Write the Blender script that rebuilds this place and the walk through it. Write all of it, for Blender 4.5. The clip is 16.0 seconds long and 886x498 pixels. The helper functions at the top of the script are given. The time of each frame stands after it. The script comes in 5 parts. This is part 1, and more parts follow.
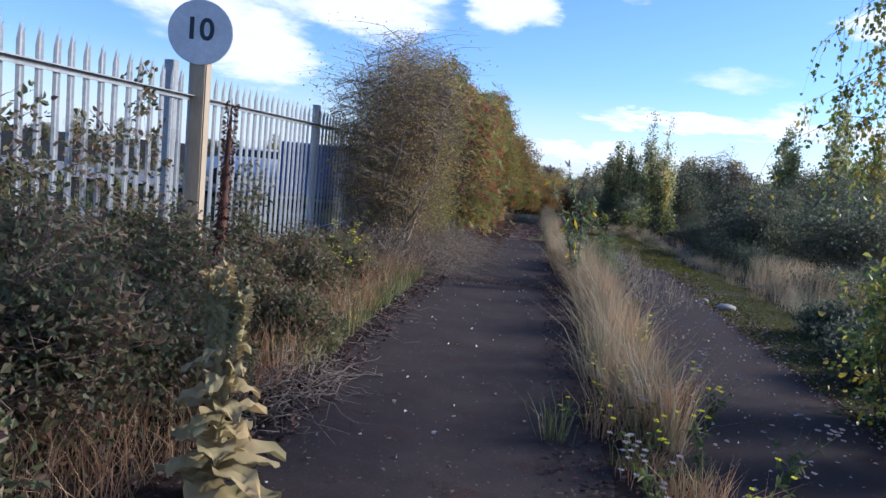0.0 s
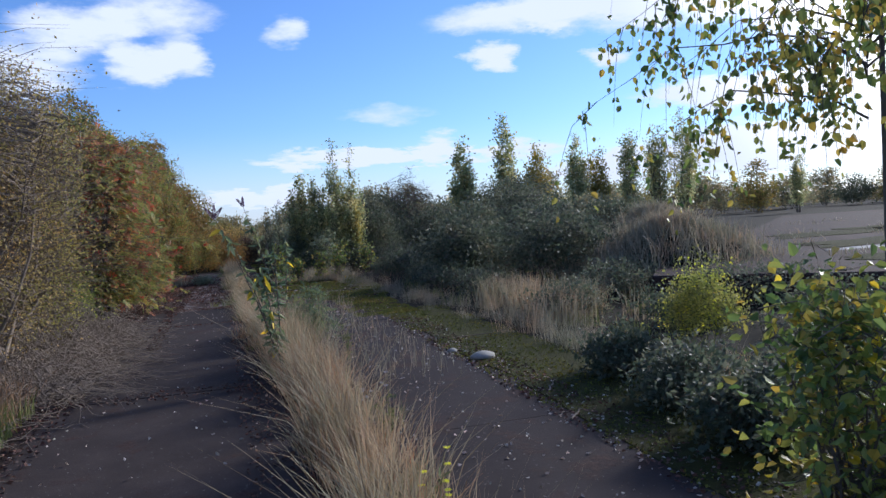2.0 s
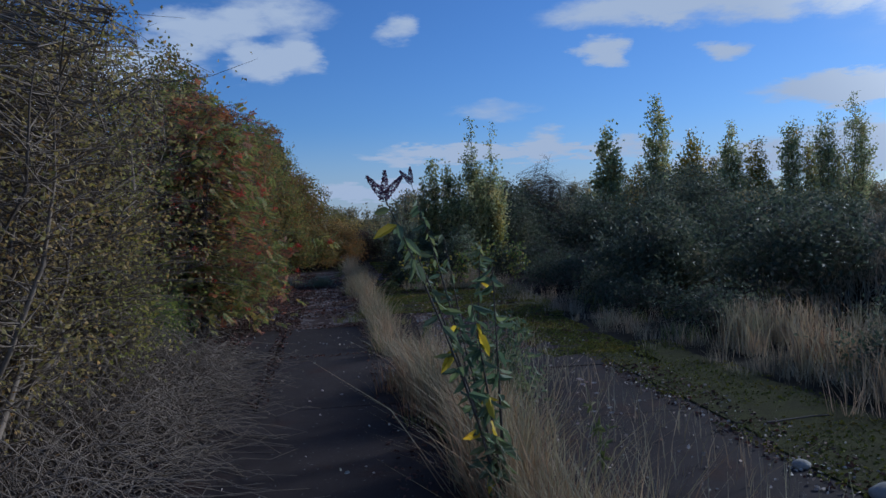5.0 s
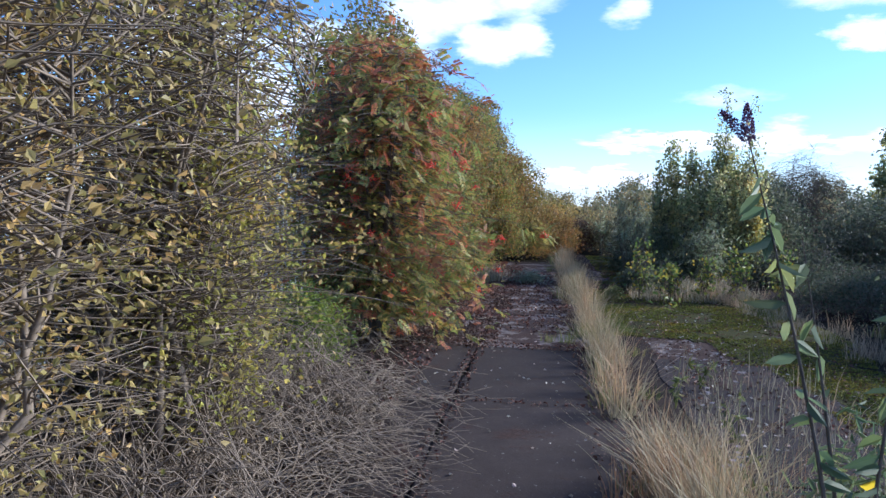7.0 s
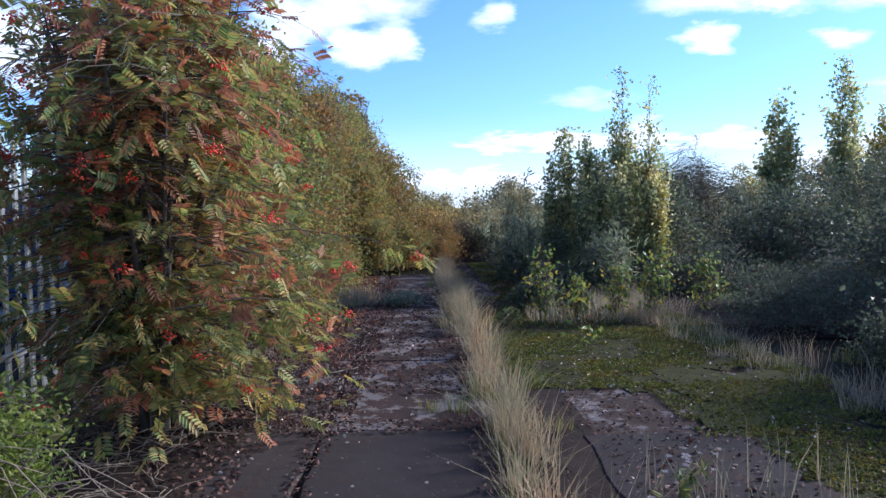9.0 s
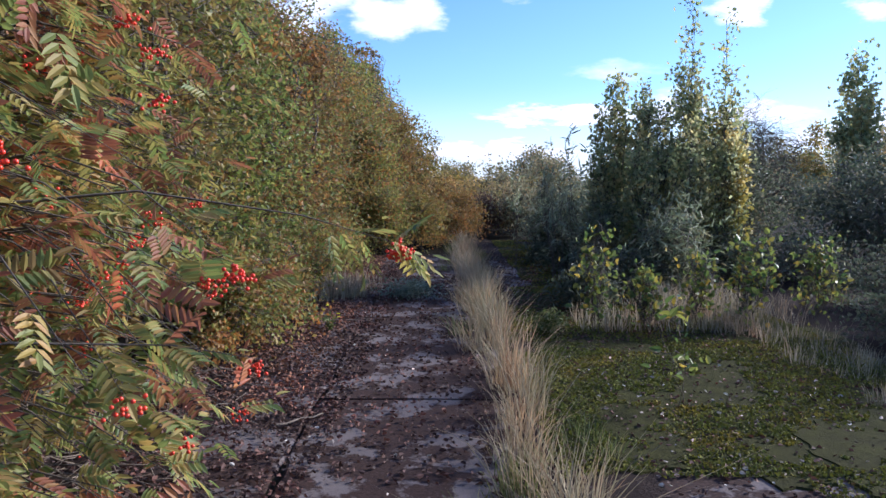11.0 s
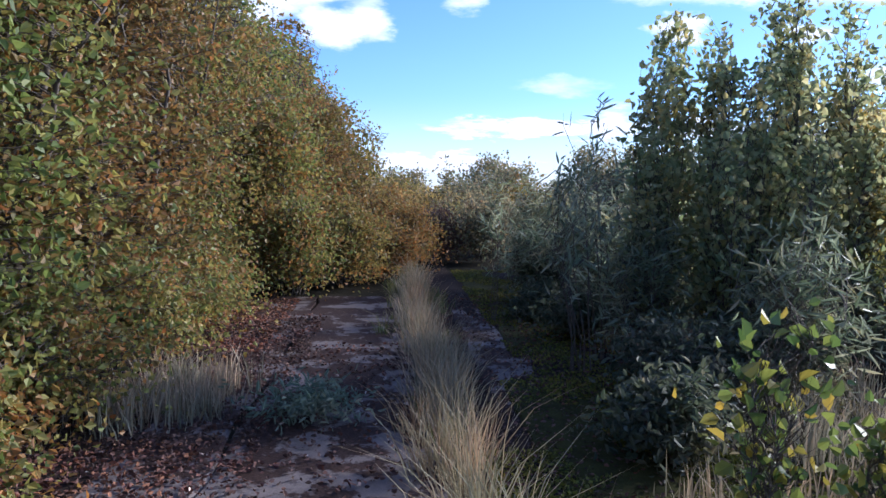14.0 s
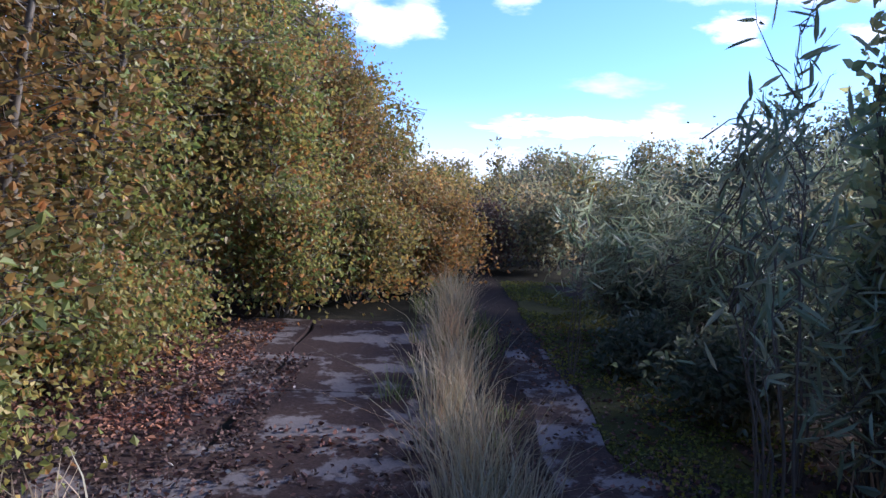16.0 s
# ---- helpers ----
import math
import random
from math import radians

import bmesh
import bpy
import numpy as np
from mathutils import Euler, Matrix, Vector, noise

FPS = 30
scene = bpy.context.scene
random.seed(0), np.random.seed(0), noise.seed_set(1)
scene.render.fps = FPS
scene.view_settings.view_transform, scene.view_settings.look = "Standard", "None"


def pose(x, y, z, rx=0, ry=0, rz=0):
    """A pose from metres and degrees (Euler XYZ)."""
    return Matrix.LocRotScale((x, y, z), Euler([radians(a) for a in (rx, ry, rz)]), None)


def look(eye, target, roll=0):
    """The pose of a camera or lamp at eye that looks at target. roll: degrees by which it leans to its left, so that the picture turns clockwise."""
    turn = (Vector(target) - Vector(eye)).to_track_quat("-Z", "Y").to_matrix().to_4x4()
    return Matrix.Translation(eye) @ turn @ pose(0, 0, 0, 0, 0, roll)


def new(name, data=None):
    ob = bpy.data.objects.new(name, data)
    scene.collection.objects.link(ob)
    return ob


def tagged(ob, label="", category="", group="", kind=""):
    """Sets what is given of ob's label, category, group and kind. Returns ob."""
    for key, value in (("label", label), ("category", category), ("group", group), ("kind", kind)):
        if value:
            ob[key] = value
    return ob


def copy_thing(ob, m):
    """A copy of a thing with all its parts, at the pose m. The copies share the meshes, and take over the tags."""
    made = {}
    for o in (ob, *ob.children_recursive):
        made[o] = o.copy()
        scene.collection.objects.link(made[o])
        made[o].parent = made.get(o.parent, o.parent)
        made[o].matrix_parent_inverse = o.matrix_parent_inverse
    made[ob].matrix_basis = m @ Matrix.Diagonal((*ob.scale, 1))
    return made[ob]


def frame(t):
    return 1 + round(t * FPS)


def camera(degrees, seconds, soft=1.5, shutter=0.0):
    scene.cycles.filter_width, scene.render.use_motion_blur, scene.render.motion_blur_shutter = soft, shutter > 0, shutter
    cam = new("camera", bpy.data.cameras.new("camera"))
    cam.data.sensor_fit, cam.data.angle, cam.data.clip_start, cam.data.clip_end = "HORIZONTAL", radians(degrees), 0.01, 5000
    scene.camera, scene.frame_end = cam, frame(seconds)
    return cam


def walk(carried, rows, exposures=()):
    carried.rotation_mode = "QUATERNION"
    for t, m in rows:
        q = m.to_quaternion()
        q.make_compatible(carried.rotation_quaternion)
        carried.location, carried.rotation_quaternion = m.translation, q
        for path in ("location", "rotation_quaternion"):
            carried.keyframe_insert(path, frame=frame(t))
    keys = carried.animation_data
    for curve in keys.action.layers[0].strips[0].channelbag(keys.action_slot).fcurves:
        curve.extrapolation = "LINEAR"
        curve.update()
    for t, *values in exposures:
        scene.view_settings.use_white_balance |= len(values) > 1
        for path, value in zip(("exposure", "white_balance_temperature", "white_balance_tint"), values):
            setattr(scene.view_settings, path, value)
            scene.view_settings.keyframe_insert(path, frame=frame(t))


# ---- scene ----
cam = camera(62.5, 16.0)
PATH = [
    (0.0, 0.022, -0.405, 1.542, 83.49, -5.44, 7.78),
    (0.5, 0.084, 0.375, 1.536, 84.22, -8.83, 3.84),
    (1.0, 0.144, 1.128, 1.529, 85.11, -6.11, -3.14),
    (1.5, 0.189, 1.895, 1.540, 86.00, -0.82, -9.92),
    (2.0, 0.154, 2.618, 1.491, 87.31, 3.26, -16.93),
    (2.5, 0.191, 3.259, 1.442, 88.04, 3.57, -24.28),
    (3.0, 0.101, 3.810, 1.428, 89.51, 1.01, -31.07),
    (3.5, 0.030, 4.494, 1.455, 90.76, -0.38, -34.27),
    (4.0, 0.010, 5.197, 1.461, 90.49, 3.89, -21.66),
    (4.5, -0.087, 5.768, 1.479, 89.39, 2.97, -14.76),
    (5.0, -0.116, 6.388, 1.499, 87.38, 2.10, -8.76),
    (5.2, -0.123, 6.640, 1.511, 87.28, 0.95, -6.35),
    (7.3, -0.153, 9.342, 1.527, 86.19, -1.43, 8.26),
    (7.5, -0.176, 9.614, 1.527, 86.46, -1.62, 5.39),
    (8.0, -0.151, 10.355, 1.540, 86.99, -2.55, -0.96),
    (8.2, -0.145, 10.629, 1.547, 87.13, -1.35, -2.23),
    (10.3, -0.018, 13.225, 1.507, 85.09, 3.36, 0.58),
    (10.5, -0.020, 13.495, 1.485, 84.91, 1.84, 0.72),
    (11.0, 0.018, 14.193, 1.444, 84.44, -0.17, 0.07),
    (11.5, 0.095, 14.948, 1.444, 84.69, -2.31, -1.52),
    (12.0, 0.103, 15.650, 1.435, 85.37, -5.23, -4.38),
    (12.5, 0.181, 16.344, 1.424, 84.55, -4.48, -6.48),
    (13.0, 0.152, 16.978, 1.409, 84.72, -4.91, -9.90),
    (13.5, 0.108, 17.681, 1.395, 85.36, -3.52, -7.97),
    (14.0, 0.090, 18.531, 1.399, 85.31, -0.95, -4.06),
    (14.5, 0.037, 19.269, 1.365, 85.72, -1.59, -2.46),
    (15.0, 0.096, 20.021, 1.319, 85.62, -2.69, -0.56),
    (15.5, 0.125, 20.742, 1.290, 85.76, -3.64, 0.29),
    (16.0, 0.238, 21.334, 1.255, 85.03, -2.24, -0.45),
]
EXPOSURES = [(0.0, 0.55, 5750, 14), (1.0, 0.55, 5750, 14), (2.0, 0.25, 5700, 13), (2.5, 0.05, 5650, 12), (3.0, -0.62, 5250, 9), (3.5, -1.2, 5000, 8),
             (4.5, -1.2, 5000, 8), (5.2, -0.5, 5100, 8), (7.3, 0.85, 5500, 10), (8.2, 0.8, 5450, 10), (10.3, 0.75, 5650, 17), (12.5, 0.78, 5550, 17), (13.5, 0.78, 5500, 17), (14.0, 0.74, 5500, 17), (14.5, 0.95, 5500, 17), (15.0, 1.0, 5450, 18), (16.0, 0.92, 5450, 18)]
walk(cam, [(t, pose(*where)) for t, *where in PATH], EXPOSURES)

# ---- light ----
SUN_AZ, SUN_EL = 68.0, 24.0
sun_dir = Vector((math.sin(radians(SUN_AZ)) * math.cos(radians(SUN_EL)), math.cos(radians(SUN_AZ)) * math.cos(radians(SUN_EL)), math.sin(radians(SUN_EL))))
sun_lamp = bpy.data.lights.new("sun", "SUN")
sun_lamp.energy, sun_lamp.angle, sun_lamp.color = 4.2, radians(9), (1.0, 0.93, 0.81)
sun_ob = new("sun", sun_lamp)
sun_ob.matrix_world = look(sun_dir * 60, (0, 0, 0))


# bearing, height, half-width and half-height in degrees, thickness
CLOUDS = [(-22, 7, 5, 3, 1.2), (-27, 11, 7, 4, 1.0), (-15, 11, 7.5, 2.4, 1.3), (-5, 11.7, 2.6, 1.7, 1.1), (-1.6, 12.4, 2.6, 1.8, 1.0), (-3.2, 15.5, 5, 2.0, 0.9), (-9, 14, 5, 2.2, 1.1),
          (5.8, 14.4, 2.0, 1.5, 0.8), (12.8, 7.9, 4.0, 1.0, 0.5), (21.3, 11.8, 2.4, 1.1, 1.1), (30, 11.1, 2.2, 0.8, 0.9), (22, 14.6, 7, 1.5, 0.9), (34, 15, 12, 2.6, 1.3), (27, 17.6, 7, 2.0, 0.8),
          (49, 15, 12, 5.5, 1.6), (57, 8, 12, 8, 1.4), (41, 7.7, 10, 1.3, 1.5), (12, 4.7, 10, 0.9, 1.5), (16.7, 5.6, 2.5, 1.0, 0.8), (23, 4.6, 5, 1.1, 1.0), (42, 3.6, 14, 2.2, 1.4),
          (4, 2.0, 9, 1.0, 1.3), (30, 2.8, 8, 1.4, 1.0), (14, 24, 9, 4, 0.9), (-12, 25, 8, 4, 0.8)]


def make_world():
    """Blue autumn sky with a bank of bright cloud round the sun, puffs above and streaks low down."""
    w = bpy.data.worlds.new("sky")
    scene.world = w
    w.use_nodes = True
    nt = w.node_tree
    nt.nodes.clear()
    N, L = nt.nodes.new, nt.links.new
    out, bg = N("ShaderNodeOutputWorld"), N("ShaderNodeBackground")
    sky = N("ShaderNodeTexSky")
    sky.sky_type, sky.sun_disc = "NISHITA", False
    sky.sun_elevation, sky.sun_rotation = radians(SUN_EL), radians(SUN_AZ)
    sky.dust_density, sky.ozone_density, sky.air_density = 0.4, 2.5, 1.0
    co = N("ShaderNodeTexCoord")
    sep = N("ShaderNodeSeparateXYZ")
    L(co.outputs["Generated"], sep.inputs[0])

    def m(op, a, b=None, c=None):
        n = N("ShaderNodeMath")
        n.operation = op
        for i, v in enumerate((a, b, c)):
            if v is None:
                continue
            if isinstance(v, (int, float)):
                n.inputs[i].default_value = v
            else:
                L(v, n.inputs[i])
        return n.outputs[0]

    def ramp(v, lo, hi):
        n = N("ShaderNodeMapRange")
        n.interpolation_type = "SMOOTHSTEP"
        n.inputs[1].default_value, n.inputs[2].default_value = lo, hi
        L(v, n.inputs[0])
        return n.outputs[0]

    up = m("MAXIMUM", sep.outputs[2], 0.0)
    flat = m("ADD", up, 0.16)
    vec = N("ShaderNodeCombineXYZ")
    L(m("DIVIDE", sep.outputs[0], flat), vec.inputs[0])
    L(m("DIVIDE", sep.outputs[1], flat), vec.inputs[1])

    def cloud_noise(scale, detail, shift=0.0):
        n = N("ShaderNodeTexNoise")
        n.inputs["Scale"].default_value, n.inputs["Detail"].default_value, n.inputs["Roughness"].default_value = scale, detail, 0.62
        moved = N("ShaderNodeVectorMath")
        moved.operation = "ADD"
        L(vec.outputs[0], moved.inputs[0])
        moved.inputs[1].default_value = (shift, shift * 0.7, shift)
        L(moved.outputs[0], n.inputs["Vector"])
        return n.outputs[0]

    def toward(az, el):
        d = N("ShaderNodeVectorMath")
        d.operation = "DOT_PRODUCT"
        L(co.outputs["Generated"], d.inputs[0])
        a, e = radians(az), radians(el)
        d.inputs[1].default_value = (math.sin(a) * math.cos(e), math.cos(a) * math.cos(e), math.sin(e))
        return d.outputs["Value"]

    big, fine, curl = cloud_noise(0.85, 3), cloud_noise(2.6, 9), cloud_noise(9.0, 8, 3.1)
    near_sun = ramp(toward(SUN_AZ, SUN_EL), 0.8, 1.0)
    # bearing and height in degrees, ruffled so that cloud edges are ragged
    az = m("MULTIPLY_ADD", m("SUBTRACT", cloud_noise(3.4, 7, 7.7), 0.5), 7.0, m("MULTIPLY", m("ARCTAN2", sep.outputs[0], sep.outputs[1]), 57.2958))
    el = m("MULTIPLY_ADD", m("SUBTRACT", cloud_noise(3.9, 7, 13.3), 0.5), 3.2, m("MULTIPLY", m("ARCSINE", sep.outputs[2]), 57.2958))
    cover = None
    for c_az, c_el, c_w, c_h, gain in CLOUDS:
        d2 = m("ADD", m("POWER", m("DIVIDE", m("SUBTRACT", az, c_az), c_w), 2.0), m("POWER", m("DIVIDE", m("SUBTRACT", el, c_el), c_h), 2.0))
        one = m("MULTIPLY", m("MAXIMUM", m("SUBTRACT", 1.0, d2), 0.0), gain)
        cover = one if cover is None else m("ADD", cover, one)
    cover = m("MULTIPLY", cover, m("MULTIPLY_ADD", curl, 1.6, 0.2))
    cover = m("ADD", cover, m("MULTIPLY", m("SUBTRACT", fine, 0.5), 0.35))
    # away from the drawn clouds the cover is left to chance
    loose = m("ADD", m("MULTIPLY_ADD", big, 0.55, m("MULTIPLY", fine, 0.45)), m("MULTIPLY", m("SUBTRACT", curl, 0.5), 0.42))
    loose = m("MULTIPLY", m("SUBTRACT", loose, 0.5), 4.5)
    here = ramp(toward(15, 6), math.cos(radians(58)), math.cos(radians(44)))
    cover = m("ADD", m("MULTIPLY", cover, here), m("MULTIPLY", loose, m("SUBTRACT", 1.0, here)))
    cover = m("ADD", cover, m("MULTIPLY", near_sun, 0.5))
    mask = ramp(cover, 0.02, 0.95)
    haze = m("MULTIPLY", ramp(m("MULTIPLY", sep.outputs[2], -1.0), -0.13, 0.0), 0.5)
    mask = m("MAXIMUM", mask, haze)
    cloud = N("ShaderNodeMixRGB")
    L(near_sun, cloud.inputs[0])
    cloud.inputs[1].default_value, cloud.inputs[2].default_value = (0.72, 0.76, 0.84, 1), (2.1, 2.0, 1.85, 1)
    dim = N("ShaderNodeMixRGB")
    dim.blend_type = "MULTIPLY"
    dim.inputs[0].default_value = 1.0
    L(sky.outputs[0], dim.inputs[1])
    dim.inputs[2].default_value = (SKY * 0.78, SKY * 0.97, SKY * 1.32, 1)
    mix = N("ShaderNodeMixRGB")
    L(mask, mix.inputs[0])
    L(dim.outputs[0], mix.inputs[1])
    L(cloud.outputs[0], mix.inputs[2])
    L(mix.outputs[0], bg.inputs[0])
    bg.inputs[1].default_value = 1.0
    L(bg.outputs[0], out.inputs[0])


SKY = 0.11
make_world()


# ---- materials ----
def material(name):
    mt = bpy.data.materials.new(name)
    mt.use_nodes = True
    nt = mt.node_tree
    bsdf = nt.nodes["Principled BSDF"]
    return mt, nt, bsdf


def add_noise(nt, scale, detail=6, rough=0.6, coord="Object", stretch=(1, 1, 1)):
    co = nt.nodes.new("ShaderNodeTexCoord")
    mp = nt.nodes.new("ShaderNodeMapping")
    mp.inputs["Scale"].default_value = stretch
    nt.links.new(co.outputs[coord], mp.inputs[0])
    n = nt.nodes.new("ShaderNodeTexNoise")
    n.inputs["Scale"].default_value, n.inputs["Detail"].default_value, n.inputs["Roughness"].default_value = scale, detail, rough
    nt.links.new(mp.outputs[0], n.inputs["Vector"])
    return n.outputs[0]


def add_ramp(nt, value, stops, interpolation="LINEAR"):
    r = nt.nodes.new("ShaderNodeValToRGB")
    r.color_ramp.interpolation = interpolation
    while len(r.color_ramp.elements) < len(stops):
        r.color_ramp.elements.new(0.5)
    for e, (p, c) in zip(r.color_ramp.elements, stops):
        e.position, e.color = p, (*c, 1)
    nt.links.new(value, r.inputs[0])
    return r.outputs[0]


def add_mix(nt, fac, a, b, kind="MIX"):
    n = nt.nodes.new("ShaderNodeMixRGB")
    n.blend_type = kind
    for i, v in enumerate((fac, a, b)):
        if isinstance(v, (int, float)):
            n.inputs[i].default_value = v
        elif isinstance(v, tuple):
            n.inputs[i].default_value = (*v, 1)
        else:
            nt.links.new(v, n.inputs[i])
    return n.outputs[0]


def add_bump(nt, bsdf, value, strength, distance):
    b = nt.nodes.new("ShaderNodeBump")
    b.inputs["Strength"].default_value, b.inputs["Distance"].default_value = strength, distance
    nt.links.new(value, b.inputs["Height"])
    nt.links.new(b.outputs[0], bsdf.inputs["Normal"])


def leaf_material(name, colours, rough=0.55, through_light=0.5):
    """Leaves: each one takes its own colour from the palette; thin, so that light comes through."""
    mt, nt, bsdf = material(name)
    geo = nt.nodes.new("ShaderNodeNewGeometry")
    stops = [(i / max(1, len(colours) - 1), tuple(min(0.8, v * 1.4) for v in c)) for i, c in enumerate(colours)]
    col = add_ramp(nt, geo.outputs["Random Per Island"], stops)
    patch = add_noise(nt, 1.7, 4)
    tone = add_ramp(nt, patch, [(0.3, (0.64, 0.76, 0.68)), (0.5, (1.0, 1.0, 1.0)), (0.7, (1.6, 1.2, 1.05))])
    col = add_mix(nt, 1.0, col, tone, "MULTIPLY")
    nt.links.new(col, bsdf.inputs["Base Color"])
    bsdf.inputs["Roughness"].default_value = rough
    tr = nt.nodes.new("ShaderNodeBsdfTranslucent")
    nt.links.new(col, tr.inputs["Color"])
    mx = nt.nodes.new("ShaderNodeMixShader")
    mx.inputs[0].default_value = through_light
    nt.links.new(bsdf.outputs[0], mx.inputs[1])
    nt.links.new(tr.outputs[0], mx.inputs[2])
    nt.links.new(mx.outputs[0], nt.nodes["Material Output"].inputs[0])
    return mt


def plain_material(name, dark, light, scale=8.0, rough=0.85, bump=0.4, metal=0.0, stretch=(1, 1, 1), depth=0.01):
    mt, nt, bsdf = material(name)
    a = add_noise(nt, scale, 8, 0.65, stretch=stretch)
    b = add_noise(nt, scale * 9, 4, 0.6, stretch=stretch)
    v = add_mix(nt, 0.4, a, b)
    col = add_ramp(nt, v, [(0.3, dark), (0.7, light)])
    nt.links.new(col, bsdf.inputs["Base Color"])
    bsdf.inputs["Roughness"].default_value, bsdf.inputs["Metallic"].default_value = rough, metal
    if rough > 0.92:
        bsdf.inputs["Specular IOR Level"].default_value = 0.1
    if bump:
        add_bump(nt, bsdf, v, bump, depth)
    return mt


def concrete_material(name, tint, litter_low, litter_high):
    """Old brush-finished concrete, stained, with dirt, moss and leaf mould settled in patches."""
    mt, nt, bsdf = material(name)
    big, mid, grit = add_noise(nt, 0.55, 5), add_noise(nt, 3.1, 7, 0.7), add_noise(nt, 120, 3)
    spots = add_noise(nt, 34, 2)
    base = add_ramp(nt, mid, [(0.25, tuple(c * 0.72 for c in tint)), (0.75, tuple(c * 1.22 for c in tint))])
    base = add_mix(nt, 0.6, base, add_ramp(nt, big, [(0.3, (0.7, 0.68, 0.68)), (0.7, (1.2, 1.17, 1.15))]), "MULTIPLY")
    base = add_mix(nt, 0.5, base, add_ramp(nt, grit, [(0.35, (0.7, 0.7, 0.7)), (0.65, (1.25, 1.25, 1.25))]), "MULTIPLY")
    base = add_mix(nt, add_ramp(nt, spots, [(0.68, (0, 0, 0)), (0.73, (1, 1, 1))]), base, (0.16, 0.145, 0.14))
    blot = add_noise(nt, 2.3, 9, 0.66)
    dirt = add_ramp(nt, blot, [(litter_low, (0, 0, 0)), (litter_high, (1, 1, 1))])
    soil = add_ramp(nt, add_noise(nt, 60, 4), [(0.3, (0.022, 0.014, 0.012)), (0.7, (0.07, 0.042, 0.034))])
    col = add_mix(nt, dirt, base, soil)
    nt.links.new(col, bsdf.inputs["Base Color"])
    bsdf.inputs["Roughness"].default_value = 0.88
    bsdf.inputs["Specular IOR Level"].default_value = 0.12
    h = add_mix(nt, 0.35, add_mix(nt, 0.5, mid, grit), dirt)
    add_bump(nt, bsdf, h, 0.5, 0.012)
    return mt


M = {}
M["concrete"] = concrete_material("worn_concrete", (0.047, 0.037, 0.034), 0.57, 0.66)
M["concrete_litter"] = concrete_material("littered_concrete", (0.17, 0.145, 0.138), 0.455, 0.495)
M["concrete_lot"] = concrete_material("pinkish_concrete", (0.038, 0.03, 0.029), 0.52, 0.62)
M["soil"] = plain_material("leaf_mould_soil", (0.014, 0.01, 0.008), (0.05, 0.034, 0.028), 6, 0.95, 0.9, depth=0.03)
M["moss"] = plain_material("green_moss", (0.016, 0.015, 0.007), (0.06, 0.06, 0.014), 7, 0.95, 1.0, depth=0.02)
M["ground"] = plain_material("rough_grassland", (0.009, 0.008, 0.005), (0.032, 0.027, 0.017), 1.2, 0.95, 0.8, depth=0.05)
M["bark"] = plain_material("grey_brown_bark", (0.05, 0.04, 0.032), (0.16, 0.13, 0.1), 14, 0.9, 0.6, stretch=(1, 1, 0.25))
M["dry_twig"] = plain_material("dry_twigs", (0.1, 0.075, 0.055), (0.27, 0.215, 0.165), 9, 0.9, 0)
M["bramble"] = plain_material("bramble_canes", (0.09, 0.055, 0.042), (0.26, 0.18, 0.14), 9, 0.85, 0)
M["galvanised"] = plain_material("weathered_galvanised_steel", (0.2, 0.21, 0.22), (0.4, 0.42, 0.43), 5, 0.5, 0.15, 0.55, depth=0.002)
M["sign_face"] = plain_material("dirty_white_sign_face", (0.5, 0.5, 0.5), (0.74, 0.74, 0.74), 4, 0.5, 0.05)
M["sign_ink"] = plain_material("dark_sign_paint", (0.015, 0.02, 0.03), (0.03, 0.035, 0.05), 20, 0.5, 0)
M["post_paint"] = plain_material("aged_tan_post", (0.28, 0.21, 0.14), (0.45, 0.36, 0.25), 5, 0.75, 0.3, stretch=(1, 1, 0.2))
M["rust"] = plain_material("rusty_iron", (0.05, 0.022, 0.015), (0.14, 0.06, 0.035), 18, 0.9, 0.6)
M["blue_paint"] = plain_material("blue_painted_steel", (0.02, 0.06, 0.2), (0.035, 0.1, 0.32), 2, 0.5, 0.1)
M["white_paint"] = plain_material("white_painted_metal", (0.6, 0.62, 0.64), (0.78, 0.79, 0.8), 2, 0.4, 0.05)
M["dark_glass"] = plain_material("dark_vehicle_glass", (0.015, 0.018, 0.02), (0.03, 0.035, 0.04), 2, 0.15, 0)
M["rubber"] = plain_material("tyre_rubber", (0.012, 0.012, 0.012), (0.03, 0.03, 0.03), 20, 0.85, 0.2)
M["stone"] = plain_material("pale_stone", (0.2, 0.18, 0.15), (0.4, 0.37, 0.32), 10, 0.9, 0.6)
M["berry"] = plain_material("scarlet_berries", (0.65, 0.03, 0.012), (0.85, 0.07, 0.025), 6, 0.35, 0)
M["asphalt"] = plain_material("asphalt", (0.13, 0.13, 0.135), (0.22, 0.22, 0.22), 30, 0.9, 0.3)
L_OLIVE = leaf_material("olive_autumn_leaves", [(0.09, 0.1, 0.028), (0.18, 0.16, 0.045), (0.26, 0.2, 0.055), (0.16, 0.1, 0.042)])
L_STRAW = leaf_material("yellowing_shrub_leaves", [(0.16, 0.145, 0.045), (0.3, 0.23, 0.075), (0.38, 0.29, 0.11), (0.2, 0.14, 0.065)])
L_YELLOW = leaf_material("yellow_green_leaves", [(0.18, 0.19, 0.04), (0.34, 0.32, 0.07), (0.27, 0.26, 0.07)])
L_HEDGE = leaf_material("hawthorn_leaves", [(0.079, 0.11, 0.03), (0.171, 0.195, 0.049), (0.268, 0.232, 0.067), (0.134, 0.134, 0.041), (0.293, 0.146, 0.055)])
